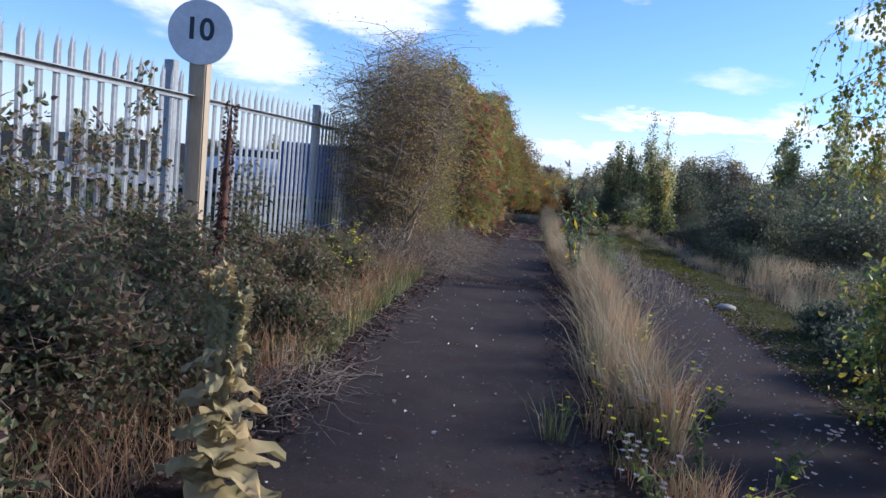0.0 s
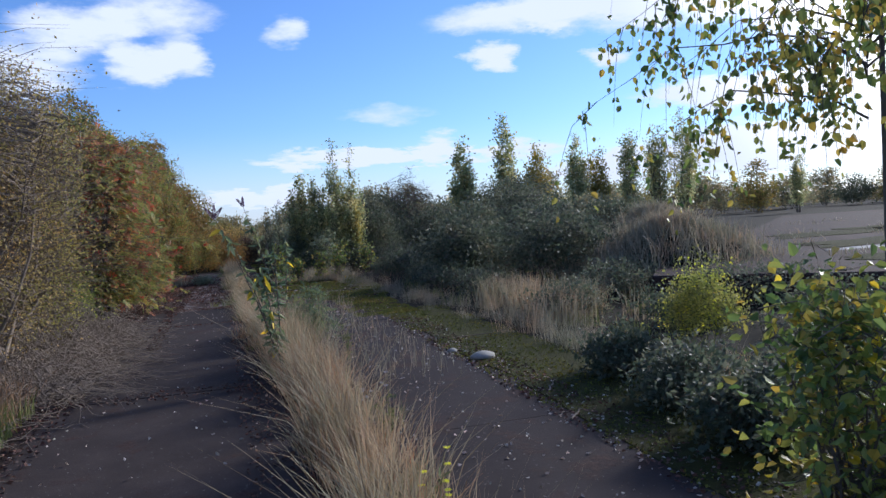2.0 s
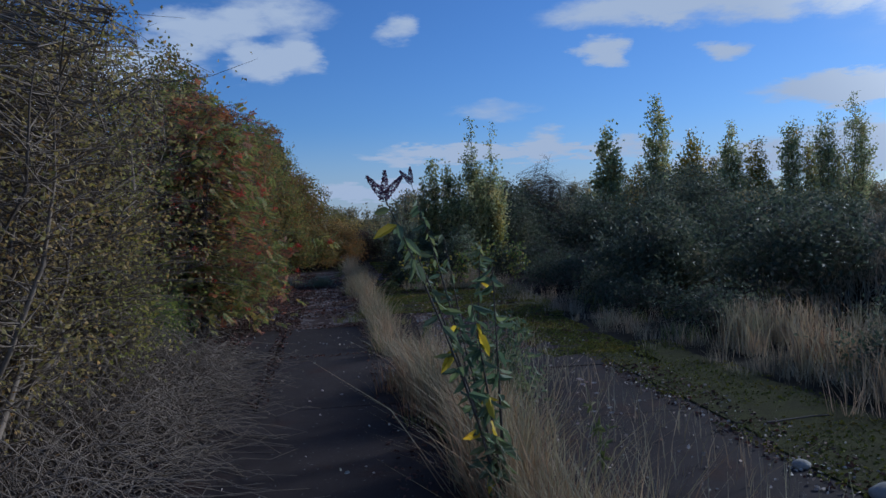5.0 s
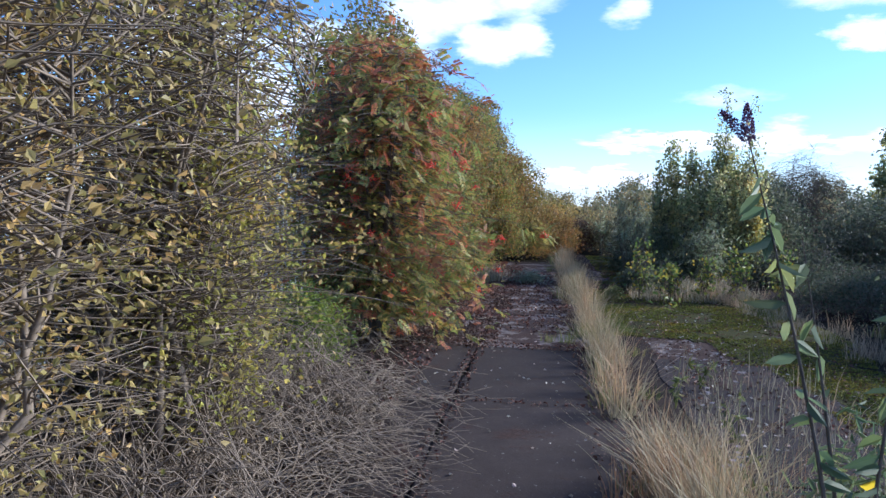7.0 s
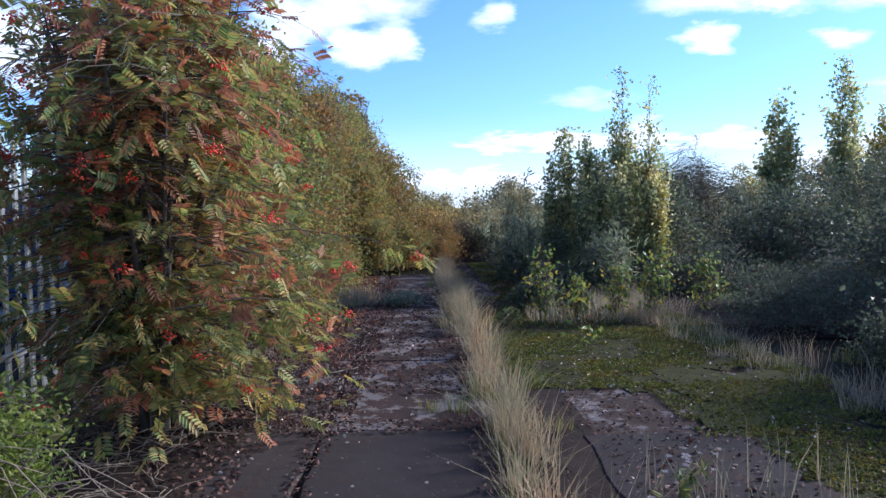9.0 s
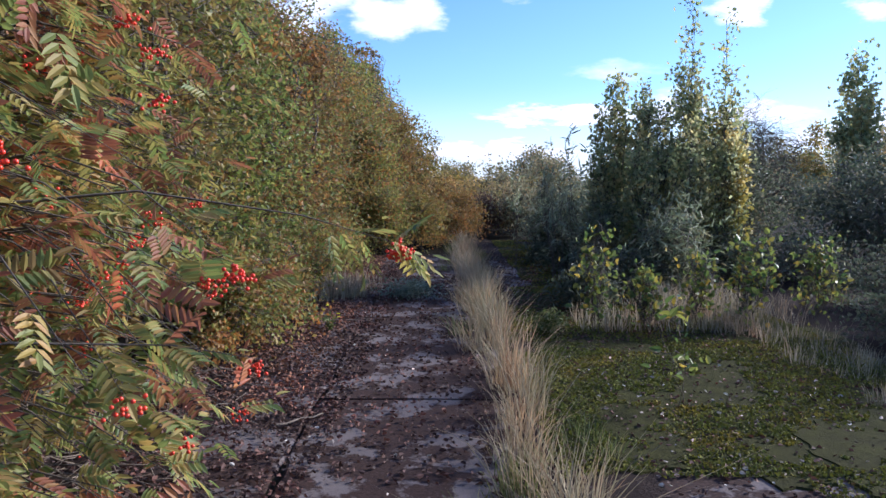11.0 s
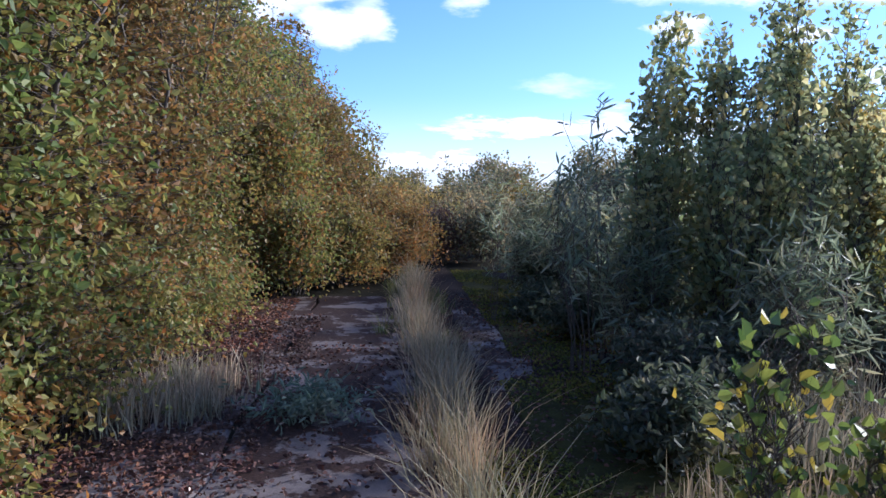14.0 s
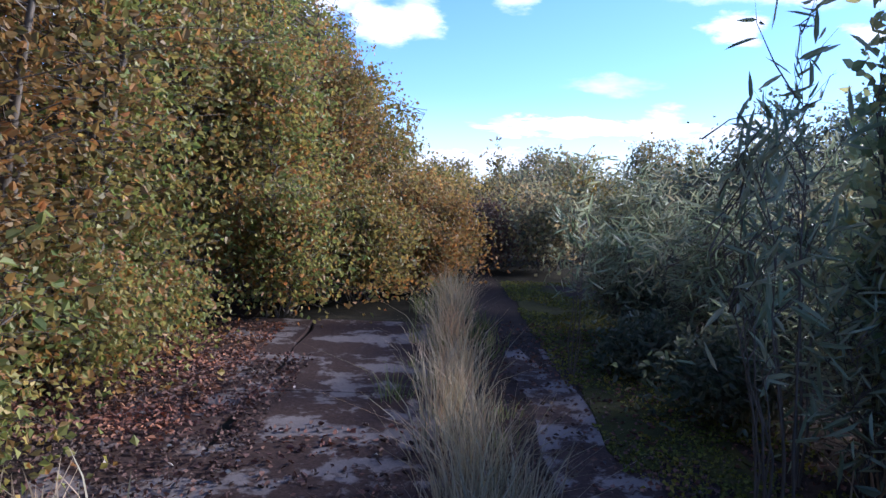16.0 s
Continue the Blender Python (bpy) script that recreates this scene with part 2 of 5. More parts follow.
L_GREENHEDGE = leaf_material("green_hedge_leaves", [(0.086, 0.121, 0.034), (0.172, 0.213, 0.052), (0.253, 0.253, 0.069)])
L_RUSSET = leaf_material("russet_leaves", [(0.1, 0.085, 0.03), (0.19, 0.12, 0.04), (0.24, 0.12, 0.04), (0.13, 0.12, 0.04)])
L_POPLAR = leaf_material("poplar_leaves", [(0.13, 0.165, 0.075), (0.24, 0.27, 0.13), (0.36, 0.37, 0.2), (0.3, 0.26, 0.09)], 0.4, 0.66)
L_POPGOLD = leaf_material("gold_poplar_leaves", [(0.2, 0.17, 0.04), (0.3, 0.24, 0.06), (0.12, 0.13, 0.04)], 0.45)
L_WILLOW = leaf_material("willow_leaves", [(0.1, 0.125, 0.07), (0.17, 0.2, 0.12), (0.26, 0.28, 0.19), (0.2, 0.19, 0.1)], 0.45, 0.5)
L_BIRCH = leaf_material("birch_leaves", [(0.06, 0.1, 0.03), (0.13, 0.18, 0.045), (0.22, 0.23, 0.05), (0.36, 0.25, 0.04)], 0.45, 0.45)
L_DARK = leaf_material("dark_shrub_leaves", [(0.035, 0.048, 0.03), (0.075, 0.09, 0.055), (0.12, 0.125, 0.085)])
L_FAR = leaf_material("distant_foliage", [(0.1, 0.11, 0.07), (0.17, 0.175, 0.1), (0.25, 0.22, 0.12), (0.22, 0.16, 0.08)], 0.6, 0.55)
L_ORANGE = leaf_material("orange_autumn_leaves", [(0.22, 0.095, 0.03), (0.26, 0.15, 0.04), (0.17, 0.12, 0.035)])
L_WEED = leaf_material("weed_leaves", [(0.045, 0.06, 0.028), (0.09, 0.095, 0.045), (0.15, 0.13, 0.07), (0.13, 0.065, 0.05)])
L_GRASS = leaf_material("straw_grass", [(0.21, 0.165, 0.1), (0.34, 0.28, 0.18), (0.27, 0.23, 0.14), (0.15, 0.1, 0.065)], 0.7, 0.3)
L_RUSTGRASS = leaf_material("rusty_grass", [(0.22, 0.12, 0.07), (0.33, 0.22, 0.12), (0.15, 0.1, 0.06)], 0.7, 0.3)
L_PALEGRASS = leaf_material("pale_grass", [(0.17, 0.148, 0.1), (0.32, 0.28, 0.2), (0.1, 0.092, 0.058)], 0.7, 0.3)
L_GREENGRASS = leaf_material("green_grass", [(0.05, 0.07, 0.02), (0.12, 0.14, 0.04), (0.2, 0.18, 0.08)], 0.7, 0.3)
L_LITTER = leaf_material("fallen_leaves", [(0.025, 0.014, 0.012), (0.06, 0.032, 0.025), (0.11, 0.055, 0.04), (0.045, 0.02, 0.018)], 0.8, 0.1)
L_RUSTLITTER = leaf_material("rust_red_fallen_leaves", [(0.09, 0.04, 0.03), (0.16, 0.07, 0.04), (0.22, 0.1, 0.05)], 0.8, 0.1)
L_PALE_LITTER = leaf_material("bleached_fallen_leaves", [(0.3, 0.27, 0.24), (0.42, 0.38, 0.34), (0.2, 0.16, 0.13)], 0.8, 0.1)
L_MULLEIN = leaf_material("felted_mullein_leaves", [(0.24, 0.2, 0.1), (0.3, 0.24, 0.12), (0.27, 0.17, 0.08)], 0.9, 0.25)
L_FLOWER = leaf_material("yellow_petals", [(0.6, 0.5, 0.03), (0.7, 0.58, 0.05)], 0.6)
L_MOSS = leaf_material("moss_tufts", [(0.035, 0.042, 0.008), (0.085, 0.095, 0.014), (0.15, 0.15, 0.022), (0.055, 0.042, 0.018)], 0.9, 0.2)
L_BUD = leaf_material("buddleia_leaves", [(0.07, 0.1, 0.055), (0.12, 0.16, 0.09), (0.17, 0.2, 0.07)], 0.6)
L_GOLD = leaf_material("golden_leaf", [(0.5, 0.34, 0.02), (0.6, 0.42, 0.03)], 0.5)
L_SPIKE = leaf_material("faded_flower_spike", [(0.08, 0.05, 0.08), (0.15, 0.1, 0.16)], 0.9, 0.05)
L_GREY = leaf_material("grey_green_herb", [(0.1, 0.14, 0.1), (0.17, 0.22, 0.17)], 0.8)
M["water"] = plain_material("still_water", (0.012, 0.012, 0.01), (0.022, 0.02, 0.017), 3, 0.42, 0)

# ---- mesh helpers ----
rng = np.random.default_rng(7)


def mesh_object(name, verts, faces_flat, sizes, mat, parent=None, label="", smooth=False):
    me = bpy.data.meshes.new(name)
    verts = np.asarray(verts, np.float32).reshape(-1, 3)
    faces_flat, sizes = np.asarray(faces_flat, np.int32).ravel(), np.asarray(sizes, np.int32)
    me.vertices.add(len(verts))
    me.vertices.foreach_set("co", verts.ravel())
    me.loops.add(len(faces_flat))
    me.loops.foreach_set("vertex_index", faces_flat)
    me.polygons.add(len(sizes))
    me.polygons.foreach_set("loop_start", np.concatenate([[0], np.cumsum(sizes)[:-1]]).astype(np.int32))
    me.polygons.foreach_set("use_smooth", np.full(len(sizes), smooth))
    me.update(calc_edges=True)
    if mat:
        me.materials.append(mat)
    ob = new(name, me)
    if parent:
        ob.parent = parent
    if label:
        tagged(ob, label)
    return ob


def part(name, bm, mat, parent=None, label="", smooth=False):
    me = bpy.data.meshes.new(name)
    bmesh.ops.recalc_face_normals(bm, faces=bm.faces)
    bm.to_mesh(me)
    bm.free()
    for p in me.polygons:
        p.use_smooth = smooth
    if mat:
        me.materials.append(mat)
    ob = new(name, me)
    if parent:
        ob.parent = parent
    if label:
        tagged(ob, label)
    return ob


def thing(name, at, label, category, group="", kind=""):
    ob = new(name)
    ob.location = at
    return tagged(ob, label, category, group, kind)


def unit(v):
    return v / np.maximum(np.linalg.norm(v, axis=-1, keepdims=True), 1e-9)


def leaves(name, at, way, length, width, mat, parent=None, label="", fold=0.25, smooth=False, normal=None, simple=False):
    """One leaf per place, folded along its midrib and curled at the tip; all in one mesh. simple: a plain folded diamond."""
    at, way = np.asarray(at, float), unit(np.asarray(way, float))
    n = len(at)
    length, width = np.broadcast_to(length, n)[:, None], np.broadcast_to(width, n)[:, None]
    side = unit(np.cross(way, rng.normal(size=(n, 3)) if normal is None else normal))
    up = np.cross(side, way)
    if simple:
        v = np.stack([at, at + way * length * 0.45 + side * width * 0.5 + up * width * fold, at + way * length,
                      at + way * length * 0.45 - side * width * 0.5 + up * width * fold], 1)
        return mesh_object(name, v, np.arange(4 * n), np.full(n, 4), mat, parent, label, smooth)
    droop = up * length * rng.uniform(-0.18, 0.05, (n, 1))
    lift = up * width * fold
    a, b = at + way * length * 0.26, at + way * length * 0.66 + droop * 0.4
    v = np.stack([at, a + side * width * 0.42 + lift, b + side * width * 0.36 + lift, at + way * length + droop, b - side * width * 0.36 + lift, a - side * width * 0.42 + lift], 1)
    F = (np.arange(n)[:, None] * 6 + np.array([0, 1, 2, 3, 3, 4, 5, 0])).ravel()
    return mesh_object(name, v, F, np.full(2 * n, 4), mat, parent, label, smooth)


def tubes(name, P, r, mat, parent=None, label="", sides=4):
    """Round stems along the polylines P (n, k, 3) with radii r (n, k)."""
    P = np.asarray(P, float)
    n, k, _ = P.shape
    r = np.broadcast_to(np.asarray(r, float), (n, k))
    t = unit(np.gradient(P, axis=1))
    ref = np.where(np.abs(t[..., 2:3]) > 0.9, np.array([1.0, 0, 0]), np.array([0, 0, 1.0]))
    a = unit(np.cross(t, ref))
    b = np.cross(t, a)
    ang = np.arange(sides) / sides * 2 * np.pi
    V = P[:, :, None] + r[:, :, None, None] * (a[:, :, None] * np.cos(ang)[:, None] + b[:, :, None] * np.sin(ang)[:, None])
    i, j, s = np.meshgrid(np.arange(n), np.arange(k - 1), np.arange(sides), indexing="ij")
    s2 = (s + 1) % sides
    base = (i * k + j) * sides
    F = np.stack([base + s, base + s2, base + sides + s2, base + sides + s], -1).reshape(-1, 4)
    return mesh_object(name, V, F, np.full(len(F), 4), mat, parent, label, True)


def blades(name, at, height, width, bend, mat, parent=None, label="", lean=(0, 0), out_from=None):
    """Grass: tapered two-piece blades that bend over."""
    at = np.asarray(at, float)
    n = len(at)
    h, w = np.broadcast_to(height, n)[:, None], np.broadcast_to(width, n)[:, None]
    ang = rng.uniform(0, 2 * np.pi, n)
    out = np.stack([np.cos(ang), np.sin(ang), np.zeros(n)], 1) * np.abs(rng.normal(0, bend, n))[:, None]
    if out_from is not None:
        out[:, :2] += out_from
    out[:, 0] += lean[0]
    out[:, 1] += lean[1]
    ang2 = rng.uniform(0, np.pi, n)
    side = np.stack([np.cos(ang2), np.sin(ang2), np.zeros(n)], 1) * w * 0.5
    up = np.array([0, 0, 1.0])
    midp = at + h * (up * 0.55 + out * 0.35)
    tip = at + h * (up * 0.95 + out * 1.0)
    v = np.stack([at - side, at + side, midp + side * 0.8, tip, midp - side * 0.8], 1)
    F = (np.arange(n)[:, None] * 5 + np.array([0, 1, 2, 4, 4, 2, 3])).ravel()
    return mesh_object(name, v, F, np.tile([4, 3], n), mat, parent, label)


def dome(u, low=0.55):
    """Crown outline: half-width at the height u (0 to 1)."""
    return np.clip(np.where(u < 0.35, low + (1 - low) * u / 0.35, np.sqrt(np.clip(1 - ((u - 0.35) / 0.68) ** 2, 0, 1))), 0.05, 1)


def heap(u, low=0.8):
    return np.clip(np.where(u < 0.22, low + (1 - low) * u / 0.22, 1 - (np.clip(u - 0.22, 0, 1) / 0.8) ** 1.7), 0.05, 1)


def flame(u, low=0.6):
    return np.clip(np.where(u < 0.3, low + (1 - low) * u / 0.3, 1 - (np.clip(u - 0.3, 0, 1) / 0.72) ** 1.4), 0.06, 1)


def shrub(name, at, height, width, label, category, mat, leaf=(0.05, 0.03), n_leaf=9000, stems=12, twigs=700, bark=None, outline=heap,
          depth=None, group="", low=0.55, droop=0.25, bare=0.0, clump=0.09, up=0.5, parent_kind="", stem_r=0.02, lean=(0.0, 0.0), second=None, joined=False, plain=False, lobe=0.16):
    """A many-stemmed shrub or small tree: stems, side twigs that reach the crown's outline, and leaves in sprays along the twigs."""
    bark = bark or M["bark"]
    depth = depth or width
    ob = thing(name, at, label, category, group)
    k = 7
    s = np.linspace(0, 1, k)
    ang = rng.uniform(0, 2 * np.pi, stems)
    rad = np.sqrt(rng.uniform(0.02, 1, stems))
    top_h = height * (1 - 0.3 * rad ** 2) * rng.uniform(0.72, 1.06, stems)
    reach = 0.62 * rad
    P = np.zeros((stems, k, 3))
    bend = s[None] ** 1.3
    P[..., 0] = np.cos(ang)[:, None] * (0.12 * width * rad[:, None] + reach[:, None] * width * 0.5 * bend) + lean[0] * height * s[None] ** 1.5
    P[..., 1] = np.sin(ang)[:, None] * (0.12 * depth * rad[:, None] + reach[:, None] * depth * 0.5 * bend) + lean[1] * height * s[None] ** 1.5
    P[..., 2] = top_h[:, None] * s[None]
    P[:, 1:, :2] += rng.normal(0, 0.035 * width, (stems, k - 1, 2))
    if joined:
        tagged(tubes("stem_growth", P, stem_r * height / 3 * (1.05 - s)[None], bark, ob, sides=4), kind="stuff")
    else:
        for one in P:
            tubes("stem", one[None], stem_r * height / 3 * (1.05 - s)[None], bark, ob, sides=5)
    # twigs
    si = rng.integers(0, stems, twigs)
    u = rng.uniform(0.1 + bare, 1, twigs) ** 0.85
    x = u * (k - 1)
    j = np.minimum(x.astype(int), k - 2)
    f = (x - j)[:, None]
    start = P[si, j] * (1 - f) + P[si, j + 1] * f
    uh = start[:, 2] / height
    a2 = rng.uniform(0, 2 * np.pi, twigs)
    rim = np.stack([np.cos(a2) * width * 0.5, np.sin(a2) * depth * 0.5], 1) * (outline(uh, low) * rng.uniform(0.5, 1.0, twigs) ** 0.8 * rng.choice([1.0, 1.0, 1.0, 1.22], twigs))[:, None]
    rim *= (1 + lobe * np.sin(a2 * 3 + uh * 7 + ang[0]) + lobe * 0.8 * np.sin(a2 * 5 - uh * 11 + ang[0] * 3) + lobe * 0.5 * np.sin(a2 * 9 + uh * 19 + ang[0] * 5))[:, None]
    rim += np.stack([lean[0] * height * uh ** 1.5, lean[1] * height * uh ** 1.5], 1)
    way = np.zeros((twigs, 3))
    way[:, :2] = (rim - start[:, :2]) * 0.95
    ln = np.linalg.norm(way[:, :2], axis=1)
    way[:, 2] = ln * up * rng.uniform(0.2, 1.3, twigs) + 0.03 * height
    sc = np.minimum(1.0, 0.55 * max(width, 0.5) / np.maximum(ln, 1e-6))
    way *= sc[:, None]
    q = np.linspace(0, 1, 4)
    T = start[:, None] + way[:, None] * q[None, :, None]
    T[..., 2] -= (np.linalg.norm(way, axis=1) * droop)[:, None] * q[None] ** 2
    T[:, 1:] += rng.normal(0, 0.028 * width ** 0.5, (twigs, 3, 3))
    T[..., 2] = np.maximum(T[..., 2], 0.03)
    tagged(tubes("twig_growth", T, 0.0045 * (height / 3) ** 0.5 * (1.15 - q)[None], bark, ob, sides=3), kind="stuff")
    # leaves
    for tag, mt, cnt in (("foliage", mat, n_leaf),) + ((("turning_foliage", second[0], second[1]),) if second else ()):
        ti = rng.integers(0, twigs, cnt)
        if tag == "turning_foliage":
            ti = rng.choice(rng.choice(twigs, max(4, twigs // 8)), cnt)
        uu = rng.uniform(0.15, 1.05, cnt)
        x = np.minimum(uu, 0.999) * 3
        j = x.astype(int)
        f = (x - j)[:, None]
        p = T[ti, j] * (1 - f) + T[ti, j + 1] * f + rng.normal(0, clump, (cnt, 3)) * np.array([1, 1, 0.8])
        p[:, 2] = np.maximum(p[:, 2], 0.02)
        d = unit(way[ti]) * 0.5 + rng.normal(0, 0.6, (cnt, 3))
        d[:, 2] -= droop * 0.8
        z = rng.uniform(0.6, 1.25, cnt)
        tagged(leaves(tag, p, d, leaf[0] * z, leaf[1] * z, mt, ob, simple=joined or plain or leaf[0] > 0.09 and leaf[1] > 0.06 or leaf[0] < 0.047), kind="stuff")
    return ob, T


def scatter(x0, x1, y0, y1, n):
    return np.stack([rng.uniform(x0, x1, n), rng.uniform(y0, y1, n), np.zeros(n)], 1)


def box(bm, x0, x1, y0, y1, z0, z1):
    geo = bmesh.ops.create_cube(bm, size=1)
    for v in geo["verts"]:
        v.co = ((x0 + x1) / 2 + v.co.x * (x1 - x0), (y0 + y1) / 2 + v.co.y * (y1 - y0), (z0 + z1) / 2 + v.co.z * (z1 - z0))
    return geo["verts"]


def blob_sheet(name, cx, cy, rx, ry, z, mat, seed, label, category, rough=0.22, kind="structure", n=64, thick=0.012):
    """A flat patch with a ragged outline and a thin edge."""
    bm = bmesh.new()
    ring, low = [], []
    for i in range(n):
        a = i / n * 2 * math.pi
        k = 1 + rough * (noise.noise((math.cos(a) * 1.6 + seed, math.sin(a) * 1.6, seed)) * 1.6 + 0.5 * noise.noise((math.cos(a) * 6, math.sin(a) * 6 + seed, 1.0)) + 0.3 * noise.noise((math.cos(a) * 16, math.sin(a) * 16 + seed, 4.0)))
        sq = 1 / max(abs(math.cos(a)) ** 6 + abs(math.sin(a)) ** 6, 1e-6) ** (1 / 6)
        x, y = cx + rx * k * math.cos(a) * sq, cy + ry * k * math.sin(a) * sq
        ring.append(bm.verts.new((x - 0.01 * math.cos(a), y - 0.01 * math.sin(a), z)))
        low.append(bm.verts.new((x, y, z - thick)))
    bm.faces.new(ring)
    for i in range(n):
        bm.faces.new((ring[i], low[i], low[(i + 1) % n], ring[(i + 1) % n]))
    ob = part(name, bm, mat)
    return tagged(ob, label, category, kind=kind)


# ---- ground ----
def ground():
    nx, ny = 90, 110
    xs = np.sign(np.linspace(-1, 1, nx)) * np.abs(np.linspace(-1, 1, nx)) ** 2.6 * 420
    ys = 14 + np.sign(np.linspace(-1, 1, ny)) * np.abs(np.linspace(-1, 1, ny)) ** 2.6 * 420
    X, Y = np.meshgrid(xs, ys, indexing="ij")
    Z = np.zeros_like(X)
    for i in range(nx):
        for j in range(ny):
            away = max(0.0, min(1.0, max(abs(X[i, j] - 1.2) - 3.2, 0) / 3))
            Z[i, j] = -0.03 + away * 0.1 * noise.noise((X[i, j] * 0.4, Y[i, j] * 0.4, 0.0))
    V = np.stack([X, Y, Z], -1)
    i, j = np.meshgrid(np.arange(nx - 1), np.arange(ny - 1), indexing="ij")
    b = i * ny + j
    F = np.stack([b, b + ny, b + ny + 1, b + 1], -1).reshape(-1, 4)
    tagged(mesh_object("ground", V, F, np.full(len(F), 4), M["ground"], smooth=True), "rough grassy waste ground with soil and dead grass", "ground", kind="structure")


ground()


def slab_run(name, x0, x1, ys, mat_of, label, category, z=0.0):
    """Cast concrete bays laid end to end, with open joints and chipped, rounded edges; one object per bay."""
    top = thing(name, (0, 0, 0), label, category, kind="structure")
    for a, b in zip(ys[:-1], ys[1:]):
        bm = bmesh.new()
        m = max(2, int((b - a) / 0.22))
        g = 0.007
        dz = rng.uniform(-0.006, 0.006)
        rows = []
        for i in range(m + 1):
            y = a + g + (b - a - 2 * g) * i / m + (0.0 if 0 < i < m else 0.0)
            l = x0 + 0.06 * noise.noise((y * 1.7, x0, 3.0)) + 0.03 * noise.noise((y * 7, x0, 5.0))
            r = x1 + 0.06 * noise.noise((y * 1.7, x1, 7.0)) + 0.03 * noise.noise((y * 7, x1, 9.0))
            rows.append([bm.verts.new(p) for p in ((l, y, z - 0.12), (l, y, z - 0.012 + dz), (l + 0.015, y, z + dz), ((l + r) / 2, y, z + dz + 0.003), (r - 0.015, y, z + dz), (r, y, z - 0.012 + dz), (r, y, z - 0.12))])
        for p, q in zip(rows[:-1], rows[1:]):
            for i in range(6):
                bm.faces.new((p[i], p[i + 1], q[i + 1], q[i]))
        for p in (rows[0], rows[-1]):
            bm.faces.new(p)
        part("concrete_slab", bm, mat_of((a + b) / 2), top)
    return top


PATH_Y = [-4.0, -1.3, 0.95, 3.2, 5.45, 7.7, 9.95, 12.2, 14.45, 16.6, 18.85, 21.1, 23.35, 25.6, 27.9]
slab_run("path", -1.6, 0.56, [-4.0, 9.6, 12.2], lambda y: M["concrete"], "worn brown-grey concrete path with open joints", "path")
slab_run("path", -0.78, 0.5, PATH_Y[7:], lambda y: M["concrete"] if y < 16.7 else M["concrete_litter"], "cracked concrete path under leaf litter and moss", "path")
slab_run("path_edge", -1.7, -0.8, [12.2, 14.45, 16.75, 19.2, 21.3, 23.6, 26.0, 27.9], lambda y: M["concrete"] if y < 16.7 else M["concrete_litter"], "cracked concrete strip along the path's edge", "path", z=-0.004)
lot_y = [-4, 7.4, 11.4, 13.1, 16.4, 20.0]
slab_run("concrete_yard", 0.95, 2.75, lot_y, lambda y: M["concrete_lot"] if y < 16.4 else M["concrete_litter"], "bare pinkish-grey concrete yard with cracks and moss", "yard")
slab_run("concrete_yard", 0.7, 1.55, [20.0, 23.1, 27.0], lambda y: M["concrete_litter"], "dark littered concrete beside the grass", "yard", z=-0.004)
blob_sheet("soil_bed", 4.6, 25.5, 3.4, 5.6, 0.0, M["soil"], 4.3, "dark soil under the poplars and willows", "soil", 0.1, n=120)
# bed of soil under the grass strip and along the hedge
blob_sheet("soil_strip", 0.74, 15.0, 0.34, 19.5, -0.002, M["soil"], 3.3, "dark soil strip between path and yard", "soil", 0.06, n=200)
blob_sheet("soil_bank", -3.0, 16.0, 1.62, 21.0, 0.004, M["soil"], 1.7, "dark leaf-strewn soil along the hedge foot", "soil", 0.08, n=220)
# moss over the yard
blob_sheet("moss_patch", 3.0, 9.2, 0.5, 4.4, 0.013, M["moss"], 8.1, "thick green moss creeping over the concrete edge", "moss", 0.2, n=140)
blob_sheet("moss_patch", 2.02, 19.95, 1.3, 2.1, 0.01, M["moss"], 5.2, "wide sheet of green moss over the concrete", "moss", 0.25, n=140)
blob_sheet("moss_patch", 2.55, 15.6, 0.42, 1.8, 0.009, M["moss"], 6.4, "green moss at the edge of the concrete", "moss", 0.3, n=120)
blob_sheet("moss_patch", 2.55, 17.3, 0.6, 0.8, 0.0165, M["moss"], 7.7, "green moss spreading over the concrete", "moss", 0.35, n=120)
blob_sheet("moss_patch", 1.55, 27.6, 0.42, 3.0, 0.009, M["moss"], 2.2, "green moss along the narrowing track", "moss", 0.3, n=120)
blob_sheet("moss_patch", 1.25, 22.3, 0.3, 1.3, 0.012, M["moss"], 9.2, "bright green moss beside the grass", "moss", 0.3, n=100)


